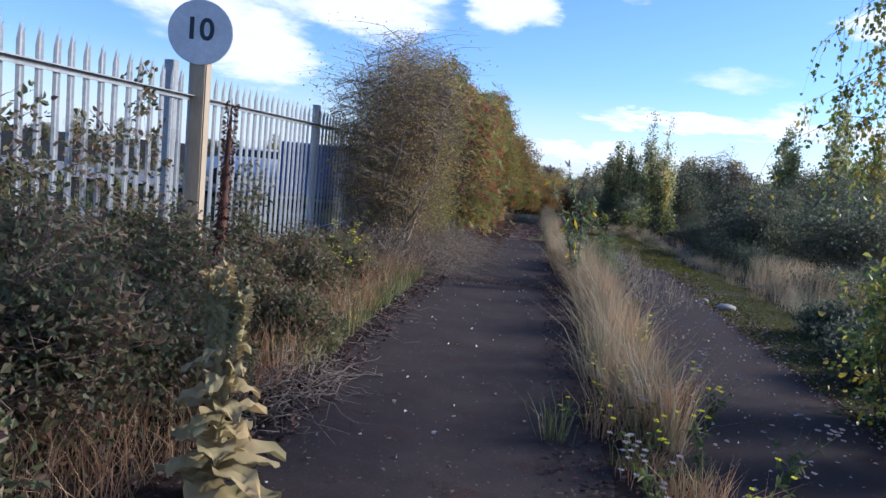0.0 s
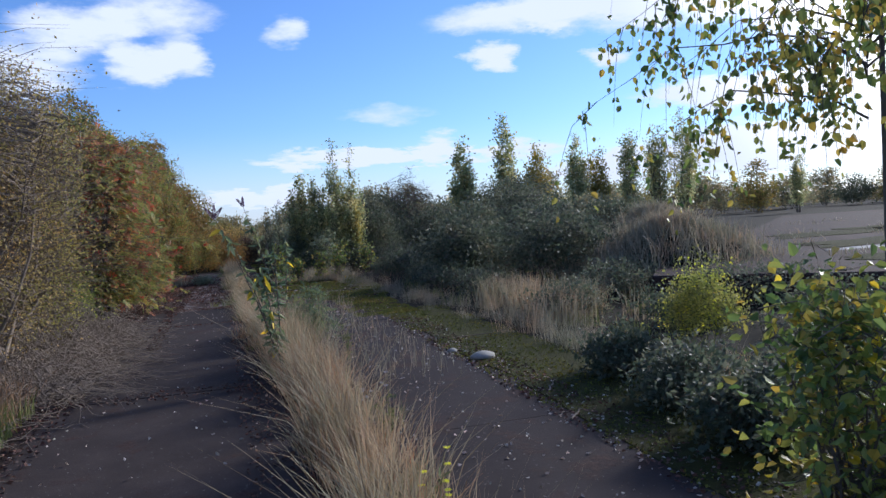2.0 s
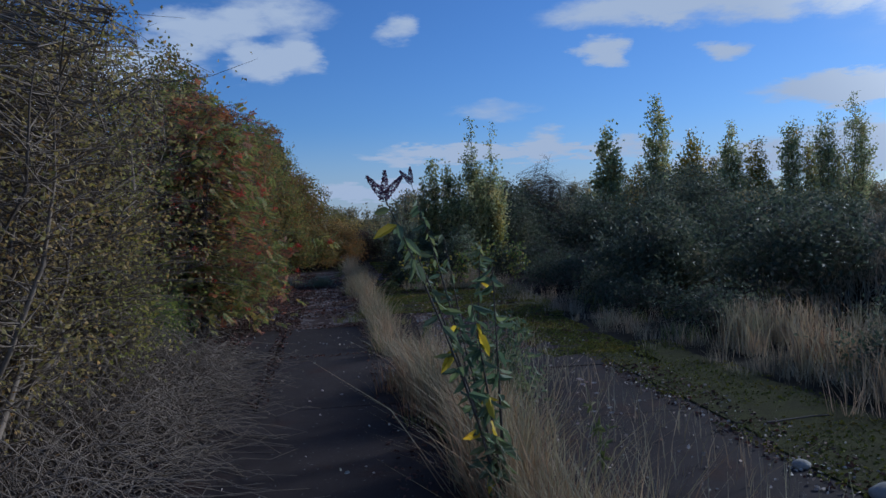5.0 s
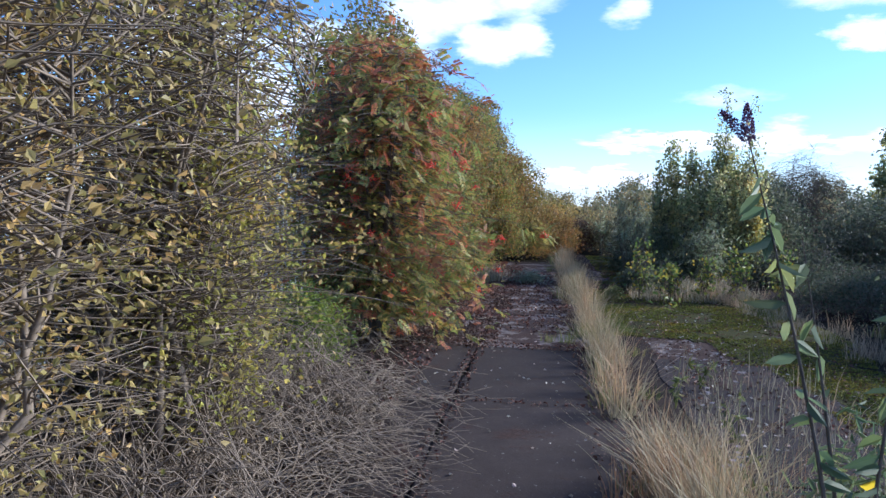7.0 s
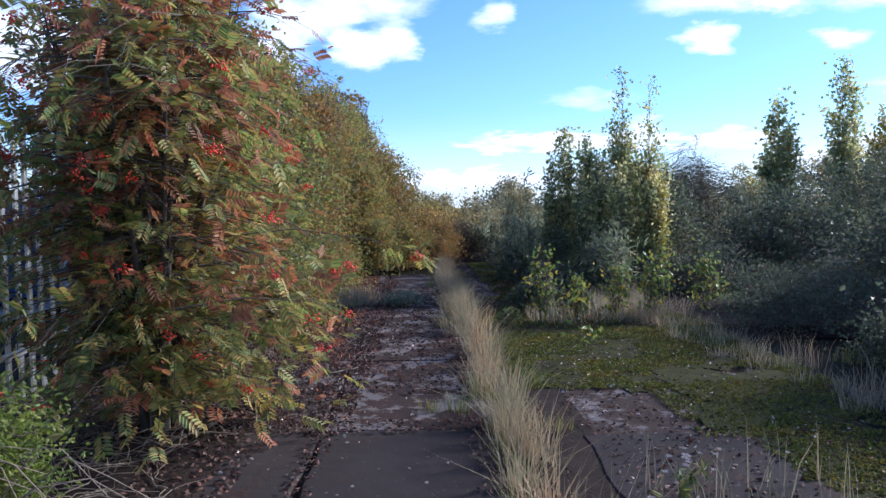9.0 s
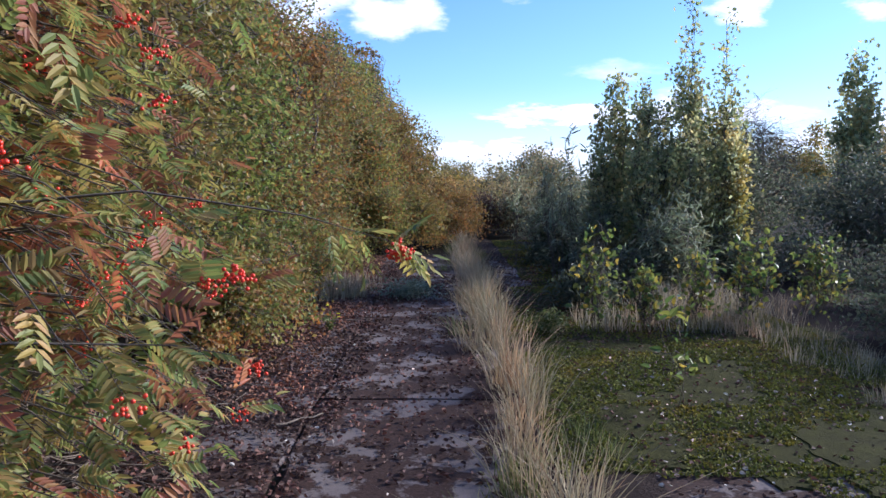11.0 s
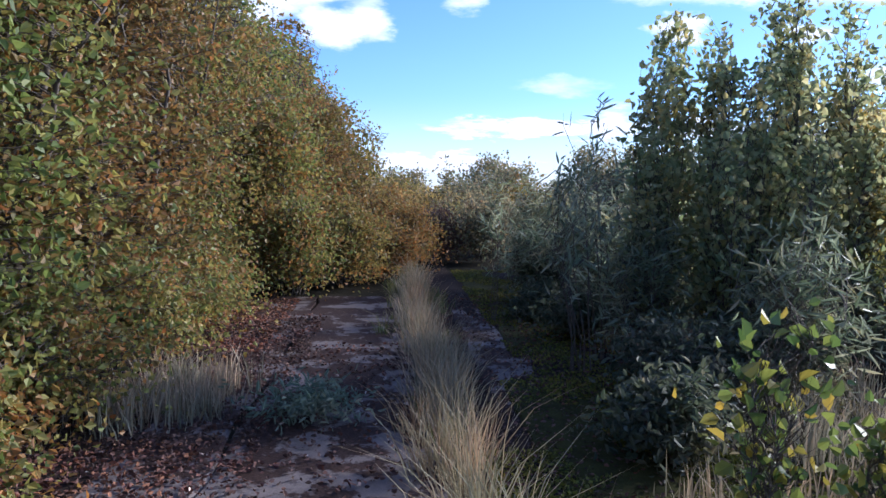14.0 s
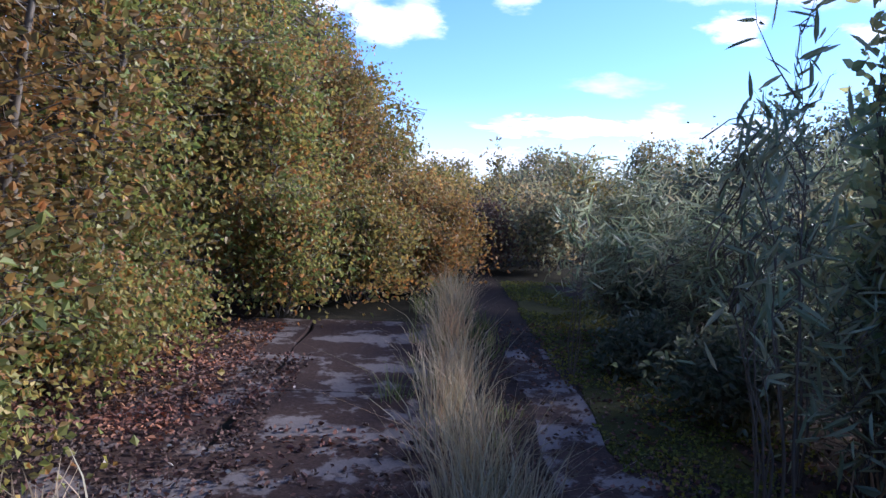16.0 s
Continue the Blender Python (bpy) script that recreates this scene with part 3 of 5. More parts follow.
# ---- fence, sign and the bank in front of it ----
def palisade_fence():
    x, y0, y1 = -3.3, 1.6, 31.0
    top = thing("palisade_fence", (x, y0, 0), "grey galvanised steel palisade fence with pointed pales", "fence")
    z_bot, z_top = 0.06, 2.2
    prof = [(-0.036, 0.0), (-0.022, 0.014), (-0.008, 0.004), (0.008, 0.004), (0.022, 0.014), (0.036, 0.0)]
    bm = bmesh.new()
    heights = [z_top - 0.13, z_top - 0.05, z_top - 0.09, z_top - 0.09, z_top - 0.05, z_top - 0.13]
    front = [(bm.verts.new((d, p, z_bot)), bm.verts.new((d, p, h))) for (p, d), h in zip(prof, heights)]
    back = [(bm.verts.new((d - 0.003, p, z_bot)), bm.verts.new((d - 0.003, p, h))) for (p, d), h in zip(prof, heights)]
    tips = [bm.verts.new((0.012, p, z_top + dz)) for p, dz in ((-0.026, -0.02), (0.0, 0.035), (0.026, -0.02))]
    for a, b in zip(front[:-1], front[1:]):
        bm.faces.new((a[0], b[0], b[1], a[1]))
    for a, b in zip(back[:-1], back[1:]):
        bm.faces.new((a[0], a[1], b[1], b[0]))
    for i, t in zip((0, 2, 4), tips):
        bm.faces.new((front[i][1], front[i + 1][1], t))
        bm.faces.new((back[i + 1][1], back[i][1], t))
    for i in (0, 5):
        bm.faces.new((front[i][0], front[i][1], back[i][1], back[i][0]))
    first = part("pale", bm, M["galvanised"], top)
    n = int((y1 - y0) / 0.172)
    for i in range(n):
        ob = first if i == 0 else new("pale", first.data)
        ob.parent = top
        ob.location = (0.03 + rng.normal(0, 0.003), 0.172 * i, rng.normal(0, 0.004))
        ob.rotation_euler = (rng.normal(0, 0.006), 0, rng.normal(0, 0.03))
    bm = bmesh.new()
    box(bm, -0.045, 0.045, -0.05, 0.05, -0.3, 2.24)
    bmesh.ops.bevel(bm, geom=bm.edges[:], offset=0.006, segments=1, affect="EDGES")
    post = part("post", bm, M["galvanised"], top, "steel fence post")
    for i in range(8):
        ob = post if i == 0 else new("post", post.data)
        ob.parent = top
        ob.location = (-0.02, 4.2 * i, 0)
    for z in (1.96, 0.45):
        bm = bmesh.new()
        box(bm, 0.05, 0.1, -0.6, y1 - y0 + 0.4, z - 0.004, z + 0.004)
        box(bm, 0.05, 0.057, -0.6, y1 - y0 + 0.4, z - 0.045, z - 0.0045)
        part("rail", bm, M["galvanised"], top, "angle-iron rail bolted to the pales")


palisade_fence()


def speed_sign():
    top = thing("speed_sign", (-3.2, 6.1, 0), "round white number ten sign on a tan timber post", "sign")
    bm = bmesh.new()
    box(bm, -0.085, 0.085, -0.06, 0.06, -0.2, 2.36)
    bmesh.ops.bevel(bm, geom=bm.edges[:], offset=0.012, segments=2, affect="EDGES")
    part("post", bm, M["post_paint"], top, "tan weathered square post")
    bm = bmesh.new()
    bmesh.ops.create_cone(bm, cap_ends=True, segments=56, radius1=0.29, radius2=0.29, depth=0.02)
    bmesh.ops.bevel(bm, geom=[e for e in bm.edges if len(e.link_faces) == 2 and e.calc_face_angle() > 1], offset=0.006, segments=2, affect="EDGES")
    disc = part("disc", bm, M["sign_face"], top, "dirty white round sign face")
    turn = Matrix.Rotation(radians(12), 4, "Z") @ Matrix.Rotation(radians(90), 4, "X")
    disc.matrix_basis = Matrix.Translation((0.02, -0.075, 2.53)) @ turn
    cu = bpy.data.curves.new("number", "FONT")
    cu.body, cu.size, cu.align_x, cu.align_y, cu.extrude, cu.offset = "10", 0.27, "CENTER", "CENTER", 0.001, 0.006
    tmp = bpy.data.objects.new("tmp", cu)
    scene.collection.objects.link(tmp)
    me = bpy.data.meshes.new_from_object(tmp.evaluated_get(bpy.context.evaluated_depsgraph_get()))
    bpy.data.objects.remove(tmp)
    me.materials.clear()
    me.materials.append(M["sign_ink"])
    num = new("number", me)
    num.parent = disc
    num.matrix_basis = Matrix.Translation((-0.01, 0.02, 0.0125))
    tagged(num, "dark printed number 10")
    bm = bmesh.new()
    box(bm, -0.03, 0.03, -0.066, -0.061, 0.98, 1.0)
    part("slot", bm, M["sign_ink"], top)


speed_sign()


def mullein(at, h):
    """Woolly mullein: rosette of broad felted leaves, leafy stem and two blunt flower spikes."""
    top = thing("mullein", at, "tall woolly mullein with pale yellow-green felted leaves", "plant")

    def big_leaf(z, ang, ln, wd, rise):
        bm = bmesh.new()
        rows = []
        for i in range(7):
            u = i / 6
            w = wd * math.sin(math.pi * min(1, u * 0.86 + 0.1)) ** 0.8
            x = ln * u
            zz = z + rise * ln * (u - 1.25 * u * u)
            row = []
            for s in (-1, -0.5, 0, 0.5, 1):
                wave = 0.018 * math.sin(u * 11 + s * 3 + ang * 5)
                row.append(bm.verts.new((x * math.cos(ang) - s * w * math.sin(ang) * 0.5, x * math.sin(ang) + s * w * math.cos(ang) * 0.5, zz + 0.12 * w * abs(s) + wave)))
            rows.append(row)
        for p, q in zip(rows[:-1], rows[1:]):
            for i in range(4):
                bm.faces.new((p[i], p[i + 1], q[i + 1], q[i]))
        part("leaf", bm, L_MULLEIN, top, smooth=True)

    for i in range(30):
        u = i / 29
        big_leaf(0.08 + 0.6 * u * h, i * 2.4, (0.3 - 0.19 * u) * rng.uniform(0.75, 1.2), (0.185 - 0.125 * u) * rng.uniform(0.85, 1.15), 0.55 - 0.75 * (1 - u) * rng.uniform(0.2, 1.5))
    s = np.linspace(0, 1, 9)
    lines = []
    for dx, dy, hh in ((0, 0, h), (-0.07, 0.05, h * 0.97), (0.06, 0.02, h * 0.9)):
        lines.append(np.stack([dx * s ** 2 * 1.3, dy * s, hh * s], 1))
    r = np.where(s > 0.62, 0.03, 0.013) * (1 - 0.55 * np.clip((s - 0.85) / 0.15, 0, 1))
    tubes("stem", np.array(lines), r[None], L_MULLEIN, top, sides=7)
    n = 900
    pick = rng.integers(0, 3, n)
    u = rng.uniform(0.62, 1.0, n)
    p = np.array([lines[a][min(8, int(b * 8))] * (1 - (b * 8) % 1) + lines[a][min(8, int(b * 8) + 1)] * ((b * 8) % 1) for a, b in zip(pick, u)])
    d = rng.normal(size=(n, 3))
    d[:, 2] = np.abs(d[:, 2]) * 0.6
    leaves("flower_spike", p + unit(d) * 0.016, d, 0.035, 0.025, L_MULLEIN, top, simple=True)


mullein((-1.22, 2.43, 0.0), 1.04)


def dead_stalk(at, h, r, name="dead_stalk", lean=(0.03, 0.0)):
    top = thing(name, at, "brown dead flower stalk, thick and rough, standing in the weeds", "plant")
    s = np.linspace(0, 1, 14)
    P = np.stack([lean[0] * s * h, lean[1] * s * h, s * h], 1)[None]
    rr = r * np.where(s < 0.2, 0.6, 1.0) * (1.02 - s ** 3) * (1 + 0.12 * np.sin(s * 40))
    tubes("stalk", P, rr[None], M["rust"], top, sides=8)
    n = 700
    u = rng.uniform(0.2, 0.98, n)
    p = np.stack([lean[0] * u * h, lean[1] * u * h, u * h], 1)
    d = rng.normal(size=(n, 3))
    leaves("seed_crust", p + unit(d * np.array([1, 1, 0])) * r * 0.8, d, 0.03, 0.02, M["rust"], top, simple=True)


dead_stalk((-2.44, 5.0, 0.0), 1.9, 0.045)

# weeds, bramble and herbs on the bank
WEEDS = [(-1.9, 1.3, 1.05, 1.3), (-2.75, 2.2, 1.3, 1.4), (-2.1, 2.7, 1.1, 1.1), (-2.9, 3.6, 1.35, 1.3), (-2.2, 3.9, 1.05, 1.1), (-2.9, 5.0, 1.25, 1.2),
         (-2.3, 5.2, 0.8, 1.0), (-1.9, 3.4, 0.75, 0.9), (-2.8, 6.5, 0.85, 1.1), (-2.2, 6.6, 0.62, 1.0), (-2.7, 7.8, 0.7, 1.1), (-2.1, 7.9, 0.5, 0.9), (-2.5, 9.0, 0.6, 1.1), (-1.8, 0.4, 0.6, 1.0), (-1.75, 5.0, 0.45, 0.7)]
for i, (x, y, h, w) in enumerate(WEEDS):
    shrub("bramble_bush", (x, y, 0), h, w, "tangled bramble and weeds with dull purplish-green leaves", "bush", L_WEED, (0.045, 0.03), 5200, 16, 420, M["bramble"],
          group="bramble bank by the fence", low=0.9, droop=0.5, clump=0.06, stem_r=0.012)
# climber on the fence
for y, hh in ((3.6, 2.35), (4.6, 2.2), (5.2, 2.1), (7.2, 2.0)):
    shrub("climbing_bramble", (-3.2, y, 0), hh, 0.55, "thin climbing bramble on the fence", "climber", L_WEED, (0.055, 0.04), 420, 5, 60, M["bramble"], depth=0.9, low=0.8, clump=0.05, stem_r=0.006, group="climbers on the fence")
bank_pts = scatter(-3.0, -1.5, -1.5, 10.0, 9000)
tagged(blades("bank_grass", bank_pts, rng.uniform(0.12, 0.5, 9000), 0.005, 0.75, L_RUSTGRASS), "dry brown grass and stalks among the weeds", "grass", kind="stuff")
g = scatter(-2.6, -1.45, 4.5, 9.5, 5000)
tagged(blades("bank_herbs", g, rng.uniform(0.05, 0.24, 5000), 0.012, 0.4, L_GREENGRASS), "green grass and low herbs on the bank", "grass", kind="stuff")


def ragwort(at, h, n_heads, spread, name="ragwort", label="ragwort with small yellow flower heads", petals=None):
    top = thing(name, at, label, "wildflower", "yellow wildflowers")
    s = np.linspace(0, 1, 5)
    k = max(3, n_heads // 3)
    a = rng.uniform(0, 2 * np.pi, k)
    P = np.stack([np.outer(np.cos(a) * rng.uniform(0.3, 1, k), s ** 1.5) * spread, np.outer(np.sin(a) * rng.uniform(0.3, 1, k), s ** 1.5) * spread, np.outer(rng.uniform(0.6, 1, k), s) * h], -1)
    for one in P:
        tubes("stalk", one[None], 0.004 * (1.2 - s)[None], L_GREENGRASS, top, sides=3)
    aa = np.arange(9) / 9 * 2 * np.pi
    ray = np.stack([np.cos(aa), np.sin(aa), np.full(9, 0.25)], 1)
    for c in P[rng.integers(0, k, n_heads), -1] + rng.normal(0, 0.03, (n_heads, 3)):
        leaves("flower_head", np.repeat(c[None], 9, 0), ray, 0.018, 0.011, petals or L_FLOWER, top, simple=True)
    m = 40
    pick = P[rng.integers(0, k, m), rng.integers(1, 4, m)]
    tagged(leaves("leaf_growth", pick, rng.normal(size=(m, 3)), 0.06, 0.02, L_GREENGRASS, top), kind="stuff")


for x, y, h, n, w in ((0.72, 3.55, 0.3, 10, 0.2), (0.6, 4.6, 0.28, 12, 0.2), (0.45, 4.2, 0.18, 6, 0.18), (0.95, 5.6, 0.5, 8, 0.2), (1.05, 3.6, 0.35, 6, 0.2), (1.05, 4.3, 0.5, 7, 0.2), (0.55, 5.5, 0.2, 8, 0.15), (1.2, 3.0, 0.3, 6, 0.2), (-2.3, 8.2, 0.75, 40, 0.35), (-2.0, 7.6, 0.6, 22, 0.3), (-1.05, 21.0, 0.2, 4, 0.1)):
    ragwort((x, y, 0.0), h, n, w)

L_ASTER = leaf_material("faded_white_petals", [(0.2, 0.185, 0.2), (0.3, 0.28, 0.29)], 0.7)
for x, y, h, n, w in ((0.78, 4.0, 0.4, 22, 0.2), (1.3, 4.5, 0.4, 22, 0.25), (1.5, 3.6, 0.35, 18, 0.25), (0.7, 3.0, 0.35, 20, 0.2), (1.1, 7.2, 0.55, 9, 0.2), (1.35, 10.3, 0.5, 8, 0.2), (0.95, 12.4, 0.5, 9, 0.25), (1.1, 13.6, 0.55, 11, 0.3), (0.9, 14.6, 0.5, 9, 0.25), (1.2, 15.2, 0.4, 7, 0.25)):
    ragwort((x, y, 0.0), h, n, w, "aster", "weedy aster with faded whitish seed heads", L_ASTER)

# ---- shrubs along the fence ----
HEDGE = "hedge along the path"
T_OLD = "tall leaf-thin shrub with fine twigs and yellowing olive leaves"
shrub("shrub", (-2.3, 10.7, 0), 3.75, 2.8, T_OLD, "shrub", L_STRAW, (0.034, 0.021), 17000, 22, 1700, M["dry_twig"], outline=dome, group=HEDGE, low=0.6, bare=0.0, clump=0.1, stem_r=0.018)
shrub("shrub", (-2.3, 12.5, 0), 4.1, 2.7, T_OLD, "shrub", L_STRAW, (0.034, 0.021), 9000, 22, 1700, M["dry_twig"], group=HEDGE, low=0.6, clump=0.1, stem_r=0.018, second=(L_YELLOW, 4200))
shrub("shrub", (-2.6, 14.0, 0), 3.3, 1.6, "open twiggy shrub with a few bright yellow-green leaves", "shrub", L_YELLOW, (0.045, 0.028), 4600, 22, 1300, M["dry_twig"], group=HEDGE, low=0.7, clump=0.08, stem_r=0.016)
shrub("shrub", (-2.0, 12.7, 0), 2.4, 1.3, "open twiggy shrub with bright yellow-green leaves", "shrub", L_YELLOW, (0.04, 0.025), 4200, 20, 900, M["dry_twig"], group=HEDGE, low=0.8, clump=0.08, stem_r=0.014)
shrub("broom_bush", (-2.15, 14.9, 0), 0.8, 1.0, "small dense bright green bush under the hedge", "bush", leaf_material("bright_green_leaves", [(0.07, 0.11, 0.02), (0.16, 0.2, 0.04)]), (0.035, 0.018), 6500, 14, 350, low=0.9, clump=0.05, group="")


def dry_stalks(name, x0, x1, y0, y1, n, ln, lift, label):
    """A heap of long dry canes lying criss-cross."""
    s = np.linspace(0, 1, 6)
    p = scatter(x0, x1, y0, y1, n)
    a = rng.uniform(0, 2 * np.pi, n)
    L_ = rng.uniform(0.4, 1.0, n) * ln
    top_z = rng.uniform(0.05, 1, n) ** 1.3 * lift * np.clip((x1 - p[:, 0]) / (x1 - x0) * 1.3, 0.08, 1)
    P = np.zeros((n, 6, 3))
    P[..., 0] = p[:, 0:1] + np.cos(a)[:, None] * L_[:, None] * s[None]
    P[..., 1] = p[:, 1:2] + np.sin(a)[:, None] * L_[:, None] * s[None]
    P[..., 2] = 0.02 + top_z[:, None] * np.sin(np.pi * (0.08 + 0.9 * s))[None]
    P[:, 1:, :] += rng.normal(0, 0.03, (n, 5, 3))
    P[..., 2] = np.maximum(P[..., 2], 0.012)
    return tagged(tubes(name, P, 0.0042 * (1.15 - 0.7 * s)[None], M["dry_twig"], sides=3), label, "dead stalks", kind="stuff")


dry_stalks("dead_stalks", -2.6, -1.15, 9.6, 14.6, 2600, 1.0, 0.75, "heap of pale dead stalks and canes spilling onto the path")
dry_stalks("dead_stalks", -2.3, -1.5, 5.0, 9.6, 280, 0.7, 0.25, "pale dead stalks at the foot of the bank")
dry_stalks("dead_stalks", -1.7, -1.2, 3.4, 4.6, 160, 0.6, 0.2, "small heap of dry canes beside the path")
dry_stalks("dead_stalks", -2.9, -1.6, 15.2, 19.5, 400, 0.7, 0.2, "dead stalks under the rowan")


def rowan(at, h, w):
    """Rowan bush: feathered leaves of paired leaflets and hanging bunches of scarlet berries."""
    top = thing("rowan", at, "rowan tree turning red-brown with bunches of scarlet berries", "tree")
    k, stems, twigs = 7, 16, 950
    s = np.linspace(0, 1, k)
    ang, rad = rng.uniform(0, 2 * np.pi, stems), np.sqrt(rng.uniform(0, 1, stems))
    P = np.zeros((stems, k, 3))
    P[..., 0] = np.cos(ang)[:, None] * (0.1 + 0.3 * w * rad[:, None] * s[None] ** 1.3)
    P[..., 1] = np.sin(ang)[:, None] * (0.1 + 0.3 * w * rad[:, None] * s[None] ** 1.3)
    P[..., 2] = (h * (1 - 0.25 * rad) * rng.uniform(0.85, 1, stems))[:, None] * s[None]
    for one in P:
        tubes("stem", one[None], 0.028 * (1.1 - s)[None], M["bark"], top, sides=6)
    si, u = rng.integers(0, stems, twigs), rng.uniform(0.1, 0.99, twigs)
    x = u * (k - 1)
    j = x.astype(int)
    f = (x - j)[:, None]
    st = P[si, j] * (1 - f) + P[si, j + 1] * f
    a2 = rng.uniform(0, 2 * np.pi, twigs)
    R = 0.5 * w * dome(st[:, 2] / h, 0.75) * rng.uniform(0.5, 1.08, twigs) * (1 + 0.22 * np.sin(a2 * 3 + st[:, 2] * 2.2) + 0.12 * np.sin(a2 * 7 - st[:, 2] * 5))
    way = np.stack([np.cos(a2) * R, np.sin(a2) * R, np.zeros(twigs)], 1) - st * np.array([1, 1, 0])
    way[:, 2] = 0.25 * np.linalg.norm(way, axis=1)
    q = np.linspace(0, 1, 4)
    T = st[:, None] + way[:, None] * q[None, :, None]
    T[..., 2] -= 0.45 * np.linalg.norm(way, axis=1)[:, None] * q[None] ** 2
    T[..., 2] = np.maximum(T[..., 2], 0.08)
    # one long branch reaching over the path
    arm = np.array([[0.5, -0.35, 1.35], [1.0, -0.25, 1.4], [1.5, -0.15, 1.32], [1.82, -0.1, 1.22]])
    T = np.concatenate([T, arm[None], (arm * np.array([0.75, 2.2, 0.7]))[None]], 0)
    way = np.concatenate([way, [arm[3] - arm[0]] * 2], 0)
    tagged(tubes("twig_growth", T, 0.006 * (1.15 - q)[None], M["bark"], top, sides=3), kind="stuff")
    n = 3600
    ti, uu = rng.integers(0, twigs, n), rng.uniform(0.1, 1.0, n)
    ti[:9], uu[:9] = twigs, rng.uniform(0.75, 1, 9)
    ti[9:18], uu[9:18] = twigs + 1, rng.uniform(0.3, 0.8, 9)
    x = np.minimum(uu, 0.999) * 3
    j = x.astype(int)
    f = (x - j)[:, None]
    p = T[ti, j] * (1 - f) + T[ti, j + 1] * f
    d = unit(unit(way[ti]) * 0.7 + rng.normal(0, 0.6, (n, 3)))
    d[:, 2] -= 0.25
    d = unit(d)
    ln = rng.uniform(0.13, 0.21, n)
    side = unit(np.cross(d, rng.normal(size=(n, 3)) * 0.4 + np.array([0, 0, 1.0])))
    pairs = 6
    at_, way_, len_ = [], [], []
    for i in range(pairs):
        v = 0.25 + 0.7 * i / pairs
        base = p + d * (ln * v)[:, None] + np.array([0, 0, -0.04]) * (v * v)
        for sg in (-1, 1):
            at_.append(base)
            way_.append(side * sg + d * 0.45 + np.array([0, 0, -0.22]))
            len_.append(ln * 0.34)
    at_.append(p + d * ln[:, None] * 0.92)
    way_.append(d)
    len_.append(ln * 0.34)
    # keep the leaflets of a leaf together so that a leaf has one colour family
    A, W, Ln = np.stack(at_, 1).reshape(-1, 3), np.stack(way_, 1).reshape(-1, 3), np.stack(len_, 1).ravel()
    per = len(at_)
    Nm = np.repeat(np.cross(side, d) + rng.normal(0, 0.12, (n, 3)), per, 0)
    turned = rng.uniform(0, 1, n) < 0.1 + 0.13 * p[:, 2]
    turned[:18] = False
    red = np.repeat(turned, per)
    leaves("green_leaves", A[~red], W[~red], Ln[~red], Ln[~red] * 0.36, L_ROWAN_G, top, fold=0.12, normal=Nm[~red])
    leaves("red_leaves", A[red], W[red], Ln[red], Ln[red] * 0.36, L_ROWAN_R, top, fold=0.12, normal=Nm[red], label="leaves turned red-brown")
    # berries
    bm = bmesh.new()
    bmesh.ops.create_icosphere(bm, subdivisions=1, radius=0.007)
    bv = np.array([v.co for v in bm.verts])
    bf = np.array([[v.index for v in f.verts] for f in bm.faces])
    bm.free()
    bunches = 125
    for b in range(bunches):
        t = int(rng.integers(0, twigs)) if b > 2 else twigs + b % 2
        c = T[t, 3] + np.array([0, 0, -0.03])
        m = int(rng.integers(14, 30))
        o = rng.normal(0, 1, (m, 3)) * np.array([0.024, 0.024, 0.017])
        V = (bv[None] + (c + o)[:, None]).reshape(-1, 3)
        F = (bf[None] + (np.arange(m) * len(bv))[:, None, None]).reshape(-1, 3)
        tagged(mesh_object("berry_bunch", V, F, np.full(len(F), 3), M["berry"], top, smooth=True), kind="stuff")


L_ROWAN_G = leaf_material("rowan_green", [(0.095, 0.14, 0.045), (0.185, 0.22, 0.06), (0.29, 0.245, 0.07), (0.24, 0.16, 0.06)])
L_ROWAN_R = leaf_material("rowan_red", [(0.2, 0.07, 0.045), (0.29, 0.11, 0.058), (0.29, 0.155, 0.06)])
rowan((-1.95, 16.75, 0), 3.9, 2.5)

HAW = "dense hawthorn with olive and russet autumn leaves"
HEDGE_ROW = [(-2.75, 18.9, 4.3, 2.8), (-2.9, 20.4, 4.6, 3.0), (-2.75, 22.0, 4.4, 2.8), (-2.8, 23.6, 4.7, 2.9), (-2.65, 25.2, 4.5, 2.8), (-2.6, 26.9, 4.8, 2.8), (-2.45, 28.7, 4.6, 2.8), (-2.5, 30.6, 4.9, 3.0), (-2.6, 33.0, 5.2, 3.2), (-2.8, 36.0, 5.6, 3.6), (-3.1, 39.5, 6.0, 4.0), (-3.4, 44.0, 6.6, 4.6), (-4.0, 50.0, 7.0, 6.0), (-4.6, 58.0, 7.5, 7.0)]
for i, (x, y, h, w) in enumerate(HEDGE_ROW):
    far = y > 31
    shrub("hawthorn", (x, y, 0), h, w, HAW, "hedge tree", (L_HEDGE, L_OLIVE, L_GREENHEDGE, L_HEDGE, L_RUSSET)[i % 5], (0.056, 0.044) if not far else (0.1, 0.08), 19000 if not far else 9000, 16, 1100 if not far else 350,
          group=HEDGE, low=0.9, clump=0.075, stem_r=0.03, second=((L_RUSSET, L_ORANGE)[i % 2], 3600) if not far else None, plain=y > 27, lobe=0.23)
for y, glow in ((20.2, 2200), (21.4, 1800), (22.8, 900), (24.2, 500), (25.5, 700), (26.6, 500)):
    shrub("hedge_skirt", (-1.85, y, 0), 1.0, 1.3, "low leafy hawthorn growth at the hedge foot", "bush", L_HEDGE, (0.045, 0.035), 4200, 12, 300, group="hedge foot", low=1.0, droop=0.5, clump=0.08, second=(L_ORANGE, glow), lobe=0.32)
END = "bushes closing the path"
